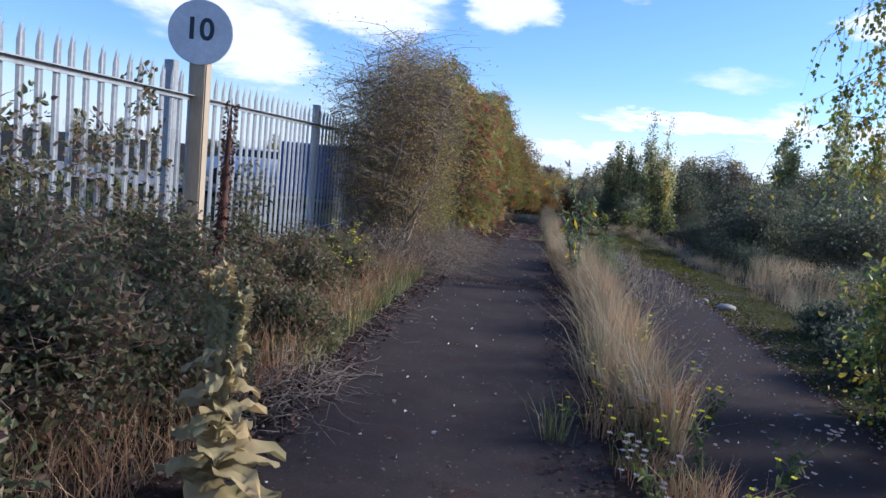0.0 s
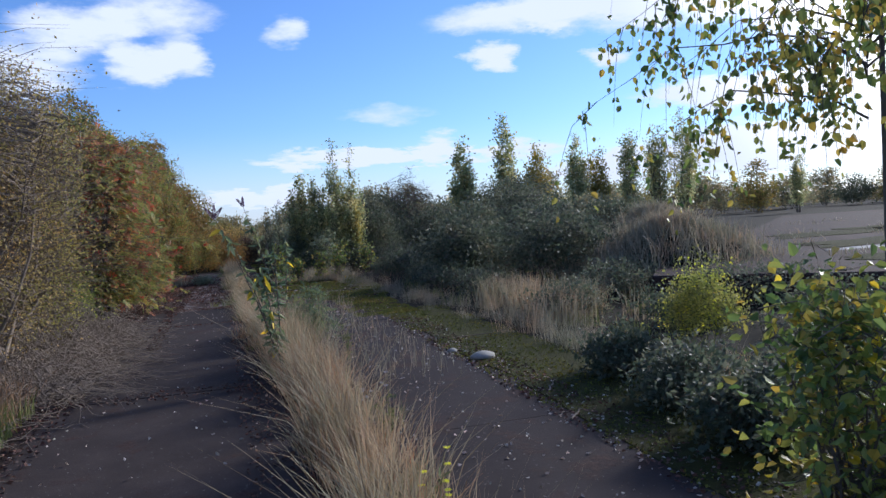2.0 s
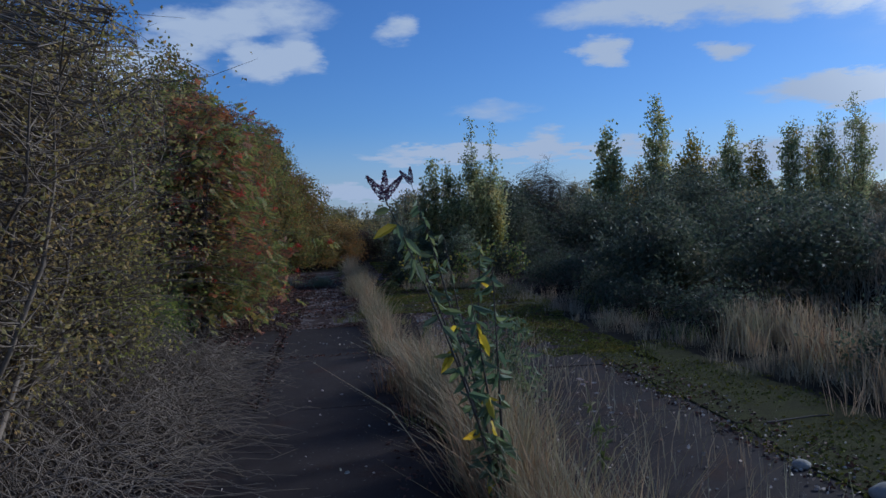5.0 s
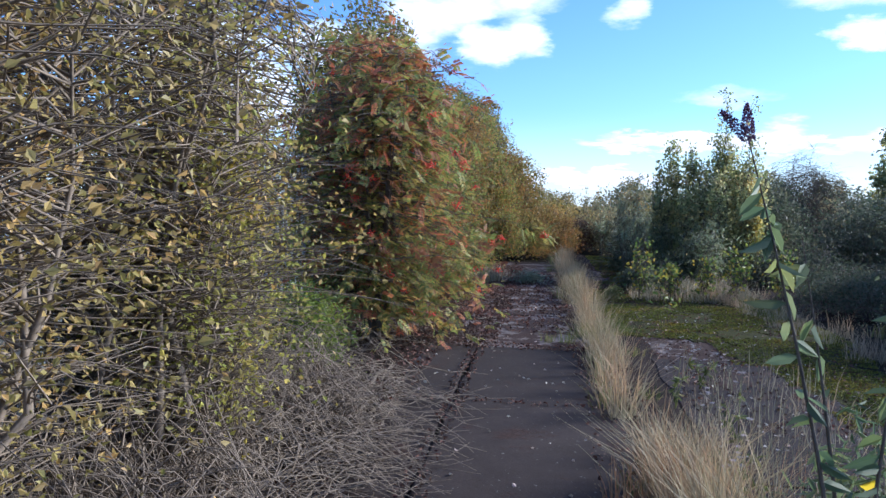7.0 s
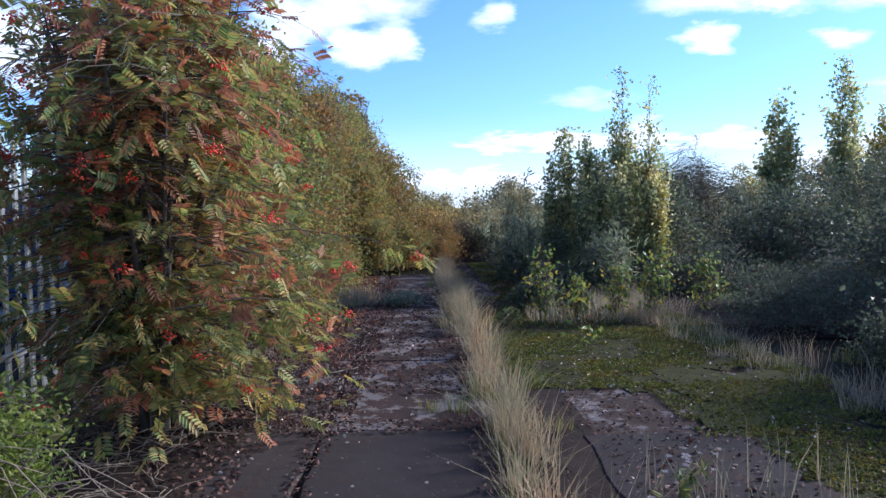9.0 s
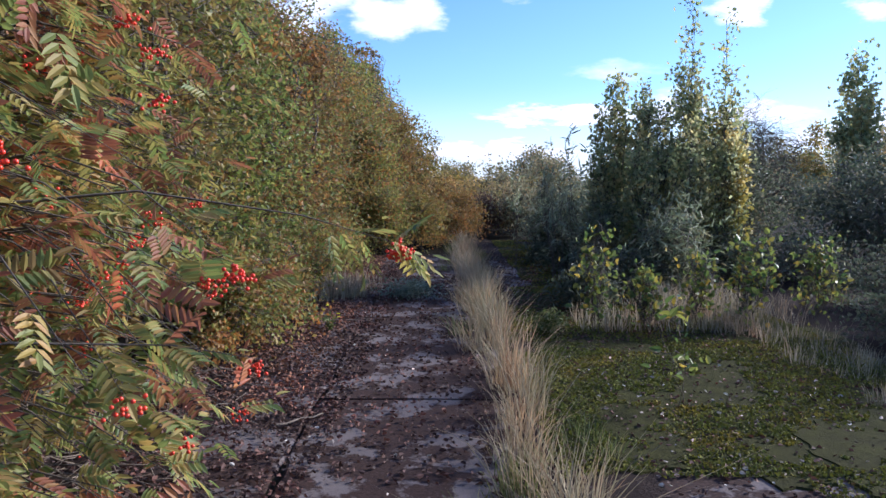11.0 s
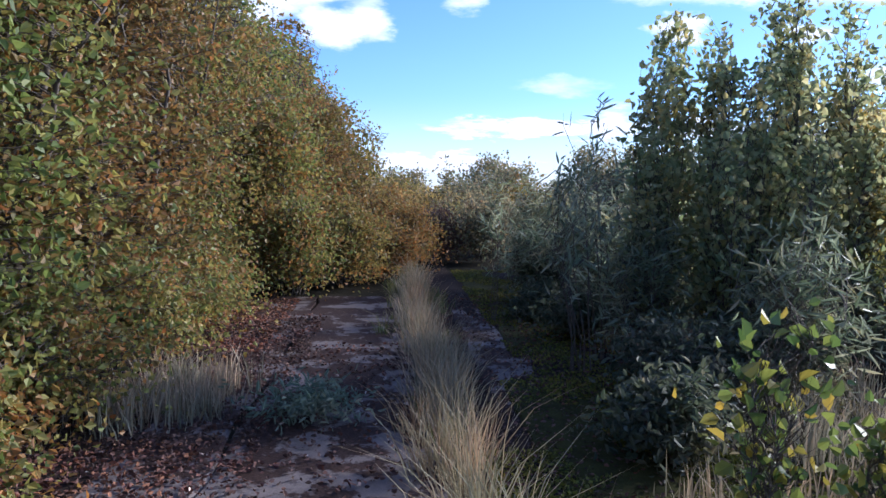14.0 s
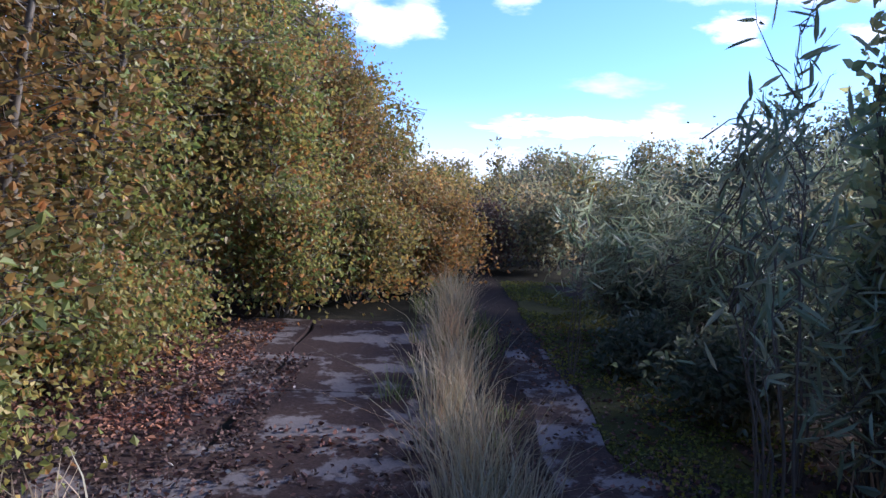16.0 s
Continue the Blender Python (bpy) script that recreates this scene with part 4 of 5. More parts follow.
shrub("hawthorn", (-1.65, 29.2, 0), 3.3, 2.3, HAW, "hedge tree", L_HEDGE, (0.056, 0.044), 14000, 16, 900, group=HEDGE, low=1.0, clump=0.08, second=(L_ORANGE, 3000), lobe=0.22)
shrub("hawthorn", (-1.3, 31.6, 0), 3.3, 2.4, HAW, "hedge tree", L_RUSSET, (0.06, 0.05), 11000, 16, 800, group=HEDGE, low=1.0, clump=0.08, second=(L_OLIVE, 3000), plain=True, lobe=0.22)
shrub("hawthorn", (-1.0, 34.5, 0), 3.2, 2.6, HAW, "hedge tree", L_OLIVE, (0.08, 0.06), 8000, 14, 500, group=HEDGE, low=1.0, clump=0.1, plain=True, lobe=0.22)
for x, y, h, w, mt, tone in ((-1.15, 28.0, 1.3, 1.5, L_HEDGE, "olive"), (-0.5, 29.0, 1.25, 1.4, L_OLIVE, "orange-brown"), (0.0, 29.9, 0.95, 1.2, L_RUSSET, "russet"), (0.35, 31.2, 1.1, 1.4, L_RUSSET, "russet"), (-0.1, 32.2, 1.6, 1.8, L_STRAW, "straw-coloured")):
    shrub("closing_bush", (x, y, 0), h, w, tone + " bush spreading over the path's end", "bush", mt, (0.05, 0.036), 5200, 14, 480, group=END, low=1.0, clump=0.1, second=(L_ORANGE, 1800), lobe=0.25)
shrub("closing_bush", (0.95, 32.4, 0), 1.15, 1.3, "dark reddish bush at the path's end", "bush", leaf_material("dark_red_leaves", [(0.07, 0.04, 0.035), (0.13, 0.085, 0.06)]), (0.05, 0.035), 4600, 14, 420, low=1.0, clump=0.09, lobe=0.25)
for x, y, h, w, mt in ((2.0, 32.6, 1.4, 2.0, L_FAR), (0.9, 34.5, 1.5, 2.4, L_STRAW), (3.0, 34.5, 1.5, 2.4, L_OLIVE), (2.0, 37.0, 1.6, 2.8, L_FAR), (0.2, 37.0, 1.7, 2.4, L_OLIVE)):
    shrub("closing_bush", (x, y, 0), h, w, "pale autumn scrub beyond the path's end", "bush", mt, (0.07, 0.05), 4200, 14, 380, low=1.0, clump=0.12, group="scrub at the path's end", plain=True, lobe=0.25)
for x, y, h in ((1.15, 33.5, 2.1), (2.6, 35.0, 1.95)):
    shrub("sapling", (x, y, 0), h, 0.7, "thin upright sapling with few leaves", "sapling", L_FAR, (0.07, 0.045), 700, 4, 80, outline=flame, low=0.7, up=1.5, clump=0.05, stem_r=0.012)

# ---- the grass strip ----
def strip_x(y):
    return np.interp(y, [0, 9, 12, 14, 40], [0.85, 0.85, 0.72, 0.48, 0.36])


def grass_strip(name, n, y0, y1, half, h0, h1, mat, label, offset=0.0, lean=(0, 0), bend=0.42, width=0.0058, per=44):
    """Tufts of blades that lean out from the middle of each tuft."""
    tufts = max(4, n // per)
    ty = rng.uniform(y0, y1, tufts)
    tx = strip_x(ty) + offset + rng.normal(0, half, tufts)
    size = rng.uniform(0.45, 1.25, tufts) * (0.75 + 0.5 * noise_row(ty * 2.3))
    k = rng.integers(0, tufts, n)
    o = rng.normal(0, 0.05, (n, 2))
    p = np.stack([tx[k] + o[:, 0], ty[k] + o[:, 1], np.full(n, -0.01)], 1)
    h = rng.uniform(h0, h1, n) * size[k]
    h = np.where((p[:, 1] > 12) & (p[:, 1] < 22.2), np.minimum(h, np.where(p[:, 0] < 0.42, 0.36, 0.6)), np.where(p[:, 1] > 22, np.minimum(h, 0.52), np.minimum(h, 0.42 + 0.09 * np.clip(p[:, 1] - 1.5, 0, 4.5))))
    return tagged(blades(name, p, h, width, bend, mat, lean=lean, out_from=o * 3.5), label, "grass", kind="stuff")


def noise_row(v):
    return np.clip(0.5 + 0.5 * np.sin(v * 1.3 + 1.7 * np.sin(v * 0.7)) * np.cos(v * 0.37), 0, 1)


grass_strip("grass_strip", 6400, 3.9, 13.0, 0.105, 0.25, 0.75, L_GRASS, "tall dry straw-coloured grass between path and yard", lean=(-0.12, -0.1))
grass_strip("grass_strip", 4600, 2.4, 13.0, 0.14, 0.15, 0.5, L_RUSTGRASS, "rust-brown dry stalks among the grass")
grass_strip("grass_strip", 4400, 13.0, 30.0, 0.062, 0.22, 0.62, L_GRASS, "pale dry grass growing in the joint along the path", lean=(-0.05, -0.1), bend=0.48)
grass_strip("grass_strip", 1500, 22.5, 30.0, 0.08, 0.2, 0.5, L_PALEGRASS, "tall grey dry grass stems", bend=0.4)
grass_strip("grass_strip", 3500, 2.0, 30.0, 0.2, 0.06, 0.25, L_GREENGRASS, "low green grass at the strip's foot")


def second_strip():
    n = 7500
    ty = rng.uniform(7.0, 23.0, 230)
    tx = np.interp(ty, [7, 12.7, 17, 21, 23], [3.75, 3.95, 3.35, 3.05, 2.9]) + rng.normal(0, 0.2, 230)
    size = rng.uniform(0.25, 1.0, 230) * (0.5 + 0.8 * noise_row(ty * 1.9 + 3))
    k = rng.integers(0, 230, n)
    o = rng.normal(0, 0.06, (n, 2))
    p = np.stack([tx[k] + o[:, 0], ty[k] + o[:, 1], np.full(n, -0.02)], 1)
    tagged(blades("rough_grass", p, rng.uniform(0.15, 0.5, n) * size[k], 0.004, 0.35, L_PALEGRASS, out_from=o * 3), "pale rough grass along the far joint of the yard", "grass", kind="stuff")


second_strip()


def field_grass(name, x0, x1, y0, y1, n, h0, h1, mat, label, width=0.01):
    p = scatter(x0, x1, y0, y1, n)
    p[:, 2] = -0.04
    if n > 1000:
        hub = scatter(x0, x1, y0, y1, max(8, n // 45))
        p[:, :2] = hub[rng.integers(0, len(hub), n), :2] + rng.normal(0, 0.1, (n, 2))
    tagged(blades(name, p, rng.uniform(h0, h1, n), width, 0.35, mat), label, "grass", kind="stuff")


field_grass("waste_grass", 3.8, 14, 4, 30, 9000, 0.06, 0.28, L_GREENGRASS, "thin rough grass on the waste ground", 0.012)
field_grass("waste_grass", 4.0, 5.4, 11.0, 14, 2200, 0.25, 0.6, L_GRASS, "tussocks of dry grass")
field_grass("dry_stems", 1.05, 2.1, 12.3, 15.6, 380, 0.12, 0.48, L_PALEGRASS, "thin dry stems standing in cracks of the yard", 0.005)
field_grass("dry_stems", 1.0, 2.3, 9.0, 12.6, 320, 0.1, 0.4, L_PALEGRASS, "thin dry stems standing in cracks of the yard", 0.005)
field_grass("clump_grass", 1.3, 2.9, 20.9, 21.7, 800, 0.08, 0.32, L_PALEGRASS, "dry grass at the foot of the poplars")
field_grass("clump_grass", -1.5, -0.95, 22.7, 23.7, 1050, 0.12, 0.36, L_PALEGRASS, "dry grass tuft beside the path")
field_grass("verge_grass", 2.2, 3.4, 21.6, 24.5, 1700, 0.15, 0.42, L_PALEGRASS, "dry grass under the willow")
field_grass("verge_grass", -20, -3.5, 2, 45, 16000, 0.1, 0.35, L_GREENGRASS, "rough green grass beyond the fence", 0.03)

# small herb on the path
shrub("grey_herb", (-0.35, 22.9, 0), 0.2, 0.8, "low grey-green herb growing through the concrete", "plant", L_GREY, (0.06, 0.02), 620, 16, 120, L_GREY, low=1, clump=0.035, stem_r=0.02, lobe=0.3)
shrub("green_weed", (1.0, 20.9, 0), 0.2, 0.4, "bright green weed in the moss", "plant", L_GREENGRASS, (0.05, 0.02), 500, 9, 50, L_GREENGRASS, low=1, clump=0.03)


def buddleia(at, ends, spikes, n):
    top = thing("buddleia", at, "buddleia with golden and green leaves and faded flower spikes", "shrub")
    s = np.linspace(0, 1, 7)
    P = np.array([np.stack([e[0] * s ** 1.4, e[1] * s ** 1.4, e[2] * s], 1) for e in ends])
    for one in P:
        tubes("stem", one[None], 0.009 * (1.2 - s)[None], M["bark"], top, sides=5)
    i, u = rng.integers(0, len(ends), n), rng.uniform(0.2, 0.97, n)
    x = u * 6
    j = np.minimum(x.astype(int), 5)
    p = P[i, j] + (P[i, j + 1] - P[i, j]) * (x - j)[:, None]
    d = rng.normal(size=(n, 3))
    d[:, 2] = -np.abs(d[:, 2]) * 0.8
    gold = rng.uniform(0, 1, n) < 0.05
    leaves("green_leaves", p[~gold], d[~gold], rng.uniform(0.07, 0.12, (~gold).sum()), 0.036, L_BUD, top)
    for q, dd in zip(p[gold], d[gold]):
        leaves("golden_leaf", q[None], dd[None], 0.13, 0.05, L_GOLD, top)
    for fan, a in zip((0.05, -0.75, 0.8, 0.2), spikes):
        tip = P[a, -1]
        d = np.array([fan, rng.normal(0, 0.3), 0.9])
        d /= np.linalg.norm(d)
        m = 420
        v = rng.uniform(0, 1, m)
        o = unit(rng.normal(size=(m, 3)))
        leaves("flower_spike", tip + d * (v * 0.11)[:, None] + o * (0.013 * (1.05 - v ** 2))[:, None], o, 0.008, 0.006, L_SPIKE, top, simple=True)


buddleia((0.62, 9.6, 0), [(-0.52, -0.3, 1.58), (-0.4, -0.1, 1.4), (-0.15, -0.1, 1.15), (0.0, 0.12, 1.3), (-0.2, 0.1, 1.1)], (0, 0, 0), 190)
buddleia((0.8, 11.16, 0), [(-0.4, -0.12, 1.72), (-0.2, 0.02, 1.45), (0.05, -0.08, 1.35)], (0, 0), 90)
shrub("hedge_mustard", (1.15, 11.9, 0), 0.85, 0.7, "grey-leaved weed with drooping narrow leaves", "plant", L_BUD, (0.09, 0.022), 800, 10, 90, L_GREENGRASS, low=0.9, droop=0.7, clump=0.05, stem_r=0.012)

# ---- right-hand trees and shrubs ----
def birch(at, h):
    """Young birch: slim leaning stems, arching branches and hanging strings of small leaves."""
    top = thing("birch", at, "young birch with hanging strings of small yellowing leaves", "tree")
    s = np.linspace(0, 1, 9)
    for e in ((-0.15, -0.1, h), (0.35, 0.2, h * 0.9), (0.5, -0.35, h * 0.8)):
        tubes("trunk", np.stack([e[0] * s ** 1.5, e[1] * s ** 1.5, e[2] * s], 1)[None], 0.02 * (1.08 - s)[None], M["bark"], top, sides=7)
    n, k = 70, 7
    q = np.linspace(0, 1, k)
    z0 = rng.uniform(0.42, 0.98, n) * h
    a = rng.uniform(0, 2 * np.pi, n)
    r = rng.uniform(0.5, 1.35, n) * (1.25 - z0 / h * 0.7)
    B = np.zeros((n, k, 3))
    B[..., 0] = -0.1 + np.cos(a)[:, None] * r[:, None] * q[None]
    B[..., 1] = np.sin(a)[:, None] * r[:, None] * q[None]
    B[..., 2] = z0[:, None] + r[:, None] * (0.75 * q - 0.85 * q ** 2)[None]
    B[:, 1:] += rng.normal(0, 0.02, (n, k - 1, 3))
    for one in B:
        tubes("branch", one[None], 0.0055 * (1.1 - q)[None], M["bark"], top, sides=4)
    m = 760
    bi, u = rng.integers(0, n, m), rng.uniform(0.35, 1, m)
    x = np.minimum(u, 0.999) * (k - 1)
    j = x.astype(int)
    p = B[bi, j] + (B[bi, j + 1] - B[bi, j]) * (x - j)[:, None]
    ln = rng.uniform(0.15, 0.6, m)
    side = rng.normal(0, 0.22, (m, 2))
    H = np.zeros((m, 5, 3))
    v = np.linspace(0, 1, 5)
    H[..., :2] = p[:, None, :2] + side[:, None] * (ln[:, None] * np.sqrt(v)[None])[..., None]
    H[..., 2] = p[:, 2:3] - ln[:, None] * v[None] ** 1.2
    tagged(tubes("twig_growth", H, 0.002 * (1.2 - v)[None], M["bark"], top, sides=3), kind="stuff")
    c = 7200
    hi, w = rng.integers(0, m, c), rng.uniform(0.05, 1, c)
    x = np.minimum(w, 0.999) * 4
    j = x.astype(int)
    p = H[hi, j] + (H[hi, j + 1] - H[hi, j]) * (x - j)[:, None] + rng.normal(0, 0.018, (c, 3))
    d = rng.normal(0, 0.5, (c, 3)) + np.array([0, 0, -0.8])
    z = rng.uniform(0.7, 1.2, c)
    tagged(leaves("foliage", p, d, 0.042 * z, 0.032 * z, L_BIRCH, top), kind="stuff")


birch((3.05, 5.2, 0), 4.3)
shrub("sallow_bush", (2.68, 5.1, 0), 1.45, 0.85, "leafy green bush with yellowing tips", "bush", L_BIRCH, (0.06, 0.042), 1500, 14, 240, low=0.8, droop=0.6, clump=0.09, lobe=0.3, second=(L_GOLD, 70))
shrub("sallow_bush", (2.75, 4.2, 0), 1.3, 0.9, "leafy green bush with yellowing tips", "bush", L_BIRCH, (0.06, 0.042), 1400, 14, 220, low=0.8, droop=0.6, clump=0.09, lobe=0.3, second=(L_GOLD, 60))
shrub("ragwort_bush", (4.3, 8.3, 0), 0.78, 0.95, "bushy yellow-flowered weed gone to seed", "bush", L_YELLOW, (0.03, 0.018), 3600, 18, 330, L_GREENGRASS, low=0.5, bare=0.35, up=1.2, clump=0.05, second=(L_FLOWER, 420))
POP = "young poplar with upright stems and blue-green leaves"
for x, y, h, w, n in ((2.2, 24.4, 2.6, 0.5, 1700), (2.5, 24.7, 3.0, 0.52, 1900), (2.85, 24.6, 3.45, 0.55, 2300), (3.1, 24.3, 3.1, 0.5, 1900), (3.42, 24.6, 3.8, 0.58, 2600), (3.68, 24.9, 3.2, 0.55, 2000), (4.0, 24.6, 3.55, 0.58, 2300), (4.22, 24.9, 2.9, 0.5, 1700), (2.65, 24.05, 2.1, 0.55, 1300), (3.25, 23.95, 2.3, 0.6, 1500), (3.8, 24.05, 2.2, 0.6, 1400),
                      (1.45, 20.95, 1.05, 0.34, 260), (1.9, 20.95, 0.65, 0.36, 200), (2.5, 21.2, 0.7, 0.4, 200), (2.95, 21.1, 0.9, 0.55, 320), (3.7, 21.4, 0.8, 0.55, 320)):
    shrub("poplar", (x, y, 0), h, w, POP, "tree", L_POPLAR if y > 23 else L_BIRCH, (0.062, 0.052), int(n * 0.8), 5, 190, outline=flame, group="poplar clump", low=0.8, up=1.6, droop=0.1, clump=0.06, stem_r=0.013, lobe=0.22)
shrub("poplar", (3.95, 24.15, 0), 2.1, 0.45, "young poplar stem with yellowing leaves", "tree", L_POPGOLD, (0.058, 0.045), 1200, 4, 120, outline=flame, group="poplar clump", low=0.8, up=1.6, droop=0.1, clump=0.06)
WIL = "grey-green willow with long narrow leaves"
for x, y, h, w, n in ((2.2, 24.3, 1.25, 0.9, 1900), (2.6, 25.2, 1.5, 1.5, 3400), (2.3, 26.6, 1.4, 1.3, 3000), (2.9, 23.3, 1.15, 1.2, 2200), (2.2, 28.6, 1.4, 1.6, 3400), (3.6, 28.0, 1.7, 2.4, 4600), (1.9, 27.6, 1.0, 1.0, 1800)):
    shrub("willow", (x, y, 0), h, w, WIL, "shrub", L_WILLOW, (0.13, 0.02), int(n * 0.62), 15, 300, group="willow thicket", low=1.0, up=1.1, droop=0.35, clump=0.06, stem_r=0.012, lobe=0.22)
for x, y, h, w, n, ln in ((1.62, 24.05, 2.05, 0.5, 120, (-0.12, 0.0)), (1.85, 24.4, 2.2, 0.5, 130, (-0.05, 0.0)), (1.5, 24.0, 1.5, 0.4, 70, (-0.1, 0.0)), (1.2, 26.2, 1.45, 0.35, 90, (0.0, 0.0))):
    shrub("willow", (x, y, 0), h, w, "slender willow shoot with long narrow leaves", "shrub", L_WILLOW, (0.14, 0.022), n, 4, 34, group="willow shoots", low=0.8, bare=0.35, up=1.5, droop=0.1, clump=0.025, stem_r=0.01, lean=ln)
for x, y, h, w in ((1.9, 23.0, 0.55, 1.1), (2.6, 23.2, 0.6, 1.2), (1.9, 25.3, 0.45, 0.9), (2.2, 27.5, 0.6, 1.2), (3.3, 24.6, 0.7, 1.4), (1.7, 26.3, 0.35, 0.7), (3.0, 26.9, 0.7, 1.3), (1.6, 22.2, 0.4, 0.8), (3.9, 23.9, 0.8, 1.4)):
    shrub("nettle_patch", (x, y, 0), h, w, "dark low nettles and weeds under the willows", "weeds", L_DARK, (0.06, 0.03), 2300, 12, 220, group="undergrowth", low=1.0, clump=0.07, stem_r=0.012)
shrub("sapling", (1.5, 18.7, 0), 0.95, 0.5, "thin sapling leaning over the moss with a few light green leaves", "sapling", L_BIRCH, (0.07, 0.035), 46, 2, 16, low=0.9, clump=0.04, stem_r=0.01, lean=(-0.3, -0.3))

# dark shrubs and tall poplars across the waste ground
for x, y, h, w in ((6.6, 16.2, 1.55, 3.2), (5.2, 17.6, 1.35, 2.4), (8.0, 19.0, 1.9, 3.4), (6.4, 20.5, 1.7, 2.8), (8.6, 23.0, 2.3, 3.2), (9.6, 26.5, 2.7, 3.6), (6.8, 25.5, 2.0, 3.0), (5.2, 27.5, 2.1, 2.8), (4.6, 31.0, 2.4, 3.0), (6.4, 32.0, 2.7, 3.4), (11.5, 29.0, 2.9, 4.0), (11.0, 21.5, 1.8, 3.0)):
    shrub("dark_bush", (x, y, 0), h, w, "dark dense bush on the waste ground", "bush", L_DARK, (0.075, 0.05), 6500, 12, 260, group="bushes on the waste ground", low=0.9, clump=0.12, plain=True)
shrub("bare_bush", (7.9, 33.0, 0), 3.6, 3.2, "leafless purplish twiggy bush", "bush", L_DARK, (0.06, 0.03), 900, 22, 1500, low=0.6, clump=0.1)
FARPOP = [(10.2, 32.5, 4.4, 1.2, 0), (12.4, 33.0, 5.4, 1.3, 0), (14.6, 34.5, 4.7, 1.4, 1), (19.5, 40.0, 5.2, 1.6, 0), (21.2, 40.5, 4.6, 1.4, 1), (23.5, 41.0, 5.9, 1.7, 0), (25.8, 41.5, 6.2, 1.8, 0), (28.0, 42.0, 6.9, 1.9, 0), (31.0, 50.0, 5.0, 1.8, 1), (46.0, 52.0, 4.2, 1.8, 0)]
for x, y, h, w, gold in FARPOP:
    shrub("poplar", (x, y, 0), h, w, "tall narrow poplar" + (" turning gold" if gold else " with dull green leaves"), "tree", L_POPGOLD if gold else L_POPLAR, (0.13, 0.1), 3200, 8, 160, outline=flame, group="row of poplars", low=0.7, up=1.8, droop=0.05, clump=0.12)


def mound(at, rx, ry, h):
    n, m = 28, 9
    V, F = [], []
    for i in range(m + 1):
        u = i / m
        for j in range(n):
            a = j / n * 2 * math.pi
            k = 1 + 0.18 * noise.noise((math.cos(a) * 1.5, math.sin(a) * 1.5, at[0]))
            V.append((rx * (1 - u) * k * math.cos(a), ry * (1 - u) * k * math.sin(a), -0.08 + h * math.sin(u * math.pi / 2) * (1 + 0.2 * noise.noise((math.cos(a) * u * 3, math.sin(a) * 2, u * 3)))))
    for i in range(m):
        for j in range(n):
            F.append((i * n + j, i * n + (j + 1) % n, (i + 1) * n + (j + 1) % n, (i + 1) * n + j))
    top = thing("spoil_mound", at, "old spoil heap overgrown with pale tussock grass", "mound")
    mesh_object("earth", V, F, np.full(len(F), 4), M["ground"], top, smooth=True)
    V = np.array(V)
    cnt = 7000
    p = V[rng.integers(0, len(V), cnt)] + rng.normal(0, 0.18, (cnt, 3)) * np.array([1, 1, 0.2])
    g = blades("tussock_grass", p, rng.uniform(0.2, 0.5, cnt), 0.014, 0.6, L_PALEGRASS, top, lean=(-0.2, -0.2))
    tagged(g, "pale drooping tussock grass", kind="stuff")


for x, y, h, w in ((4.6, 6.6, 0.35, 1.6), (5.6, 7.8, 0.45, 1.9), (6.8, 9.2, 0.4, 2.2), (5.6, 10.4, 0.35, 1.8), (7.6, 11.6, 0.5, 2.4), (4.7, 11.8, 0.4, 1.5), (6.2, 13.2, 0.5, 2.0), (8.6, 8.0, 0.4, 2.2), (3.15, 6.2, 0.5, 0.9), (3.35, 7.2, 0.42, 0.9), (3.1, 5.0, 0.6, 0.9), (3.45, 8.3, 0.4, 0.8), (3.6, 6.4, 0.5, 1.0), (4.5, 14.6, 0.5, 1.7), (4.3, 16.6, 0.5, 1.6), (5.0, 20.0, 0.6, 2.2), (6.6, 5.9, 0.4, 2.0), (4.4, 5.3, 0.4, 1.4), (7.4, 14.2, 0.55, 1.8), (4.3, 20.3, 0.55, 1.8), (5.1, 22.2, 0.6, 2.0), (4.7, 18.5, 0.5, 1.6), (6.3, 22.6, 0.6, 2.0), (4.9, 24.2, 0.7, 2.0), (7.4, 20.8, 0.5, 2.0), (9.5, 19.0, 0.5, 2.2)):
    shrub("low_weeds", (x, y, -0.03), h, w, "dark low tangle of weeds on the waste ground", "weeds", L_DARK, (0.05, 0.03), 2600, 10, 140, M["bramble"], group="low weeds on the waste ground", plain=True, low=1.0, clump=0.08, stem_r=0.02)
mound((8.5, 14.9, 0), 2.3, 1.7, 0.98)
mound((9.6, 17.2, 0), 1.3, 1.2, 1.15)


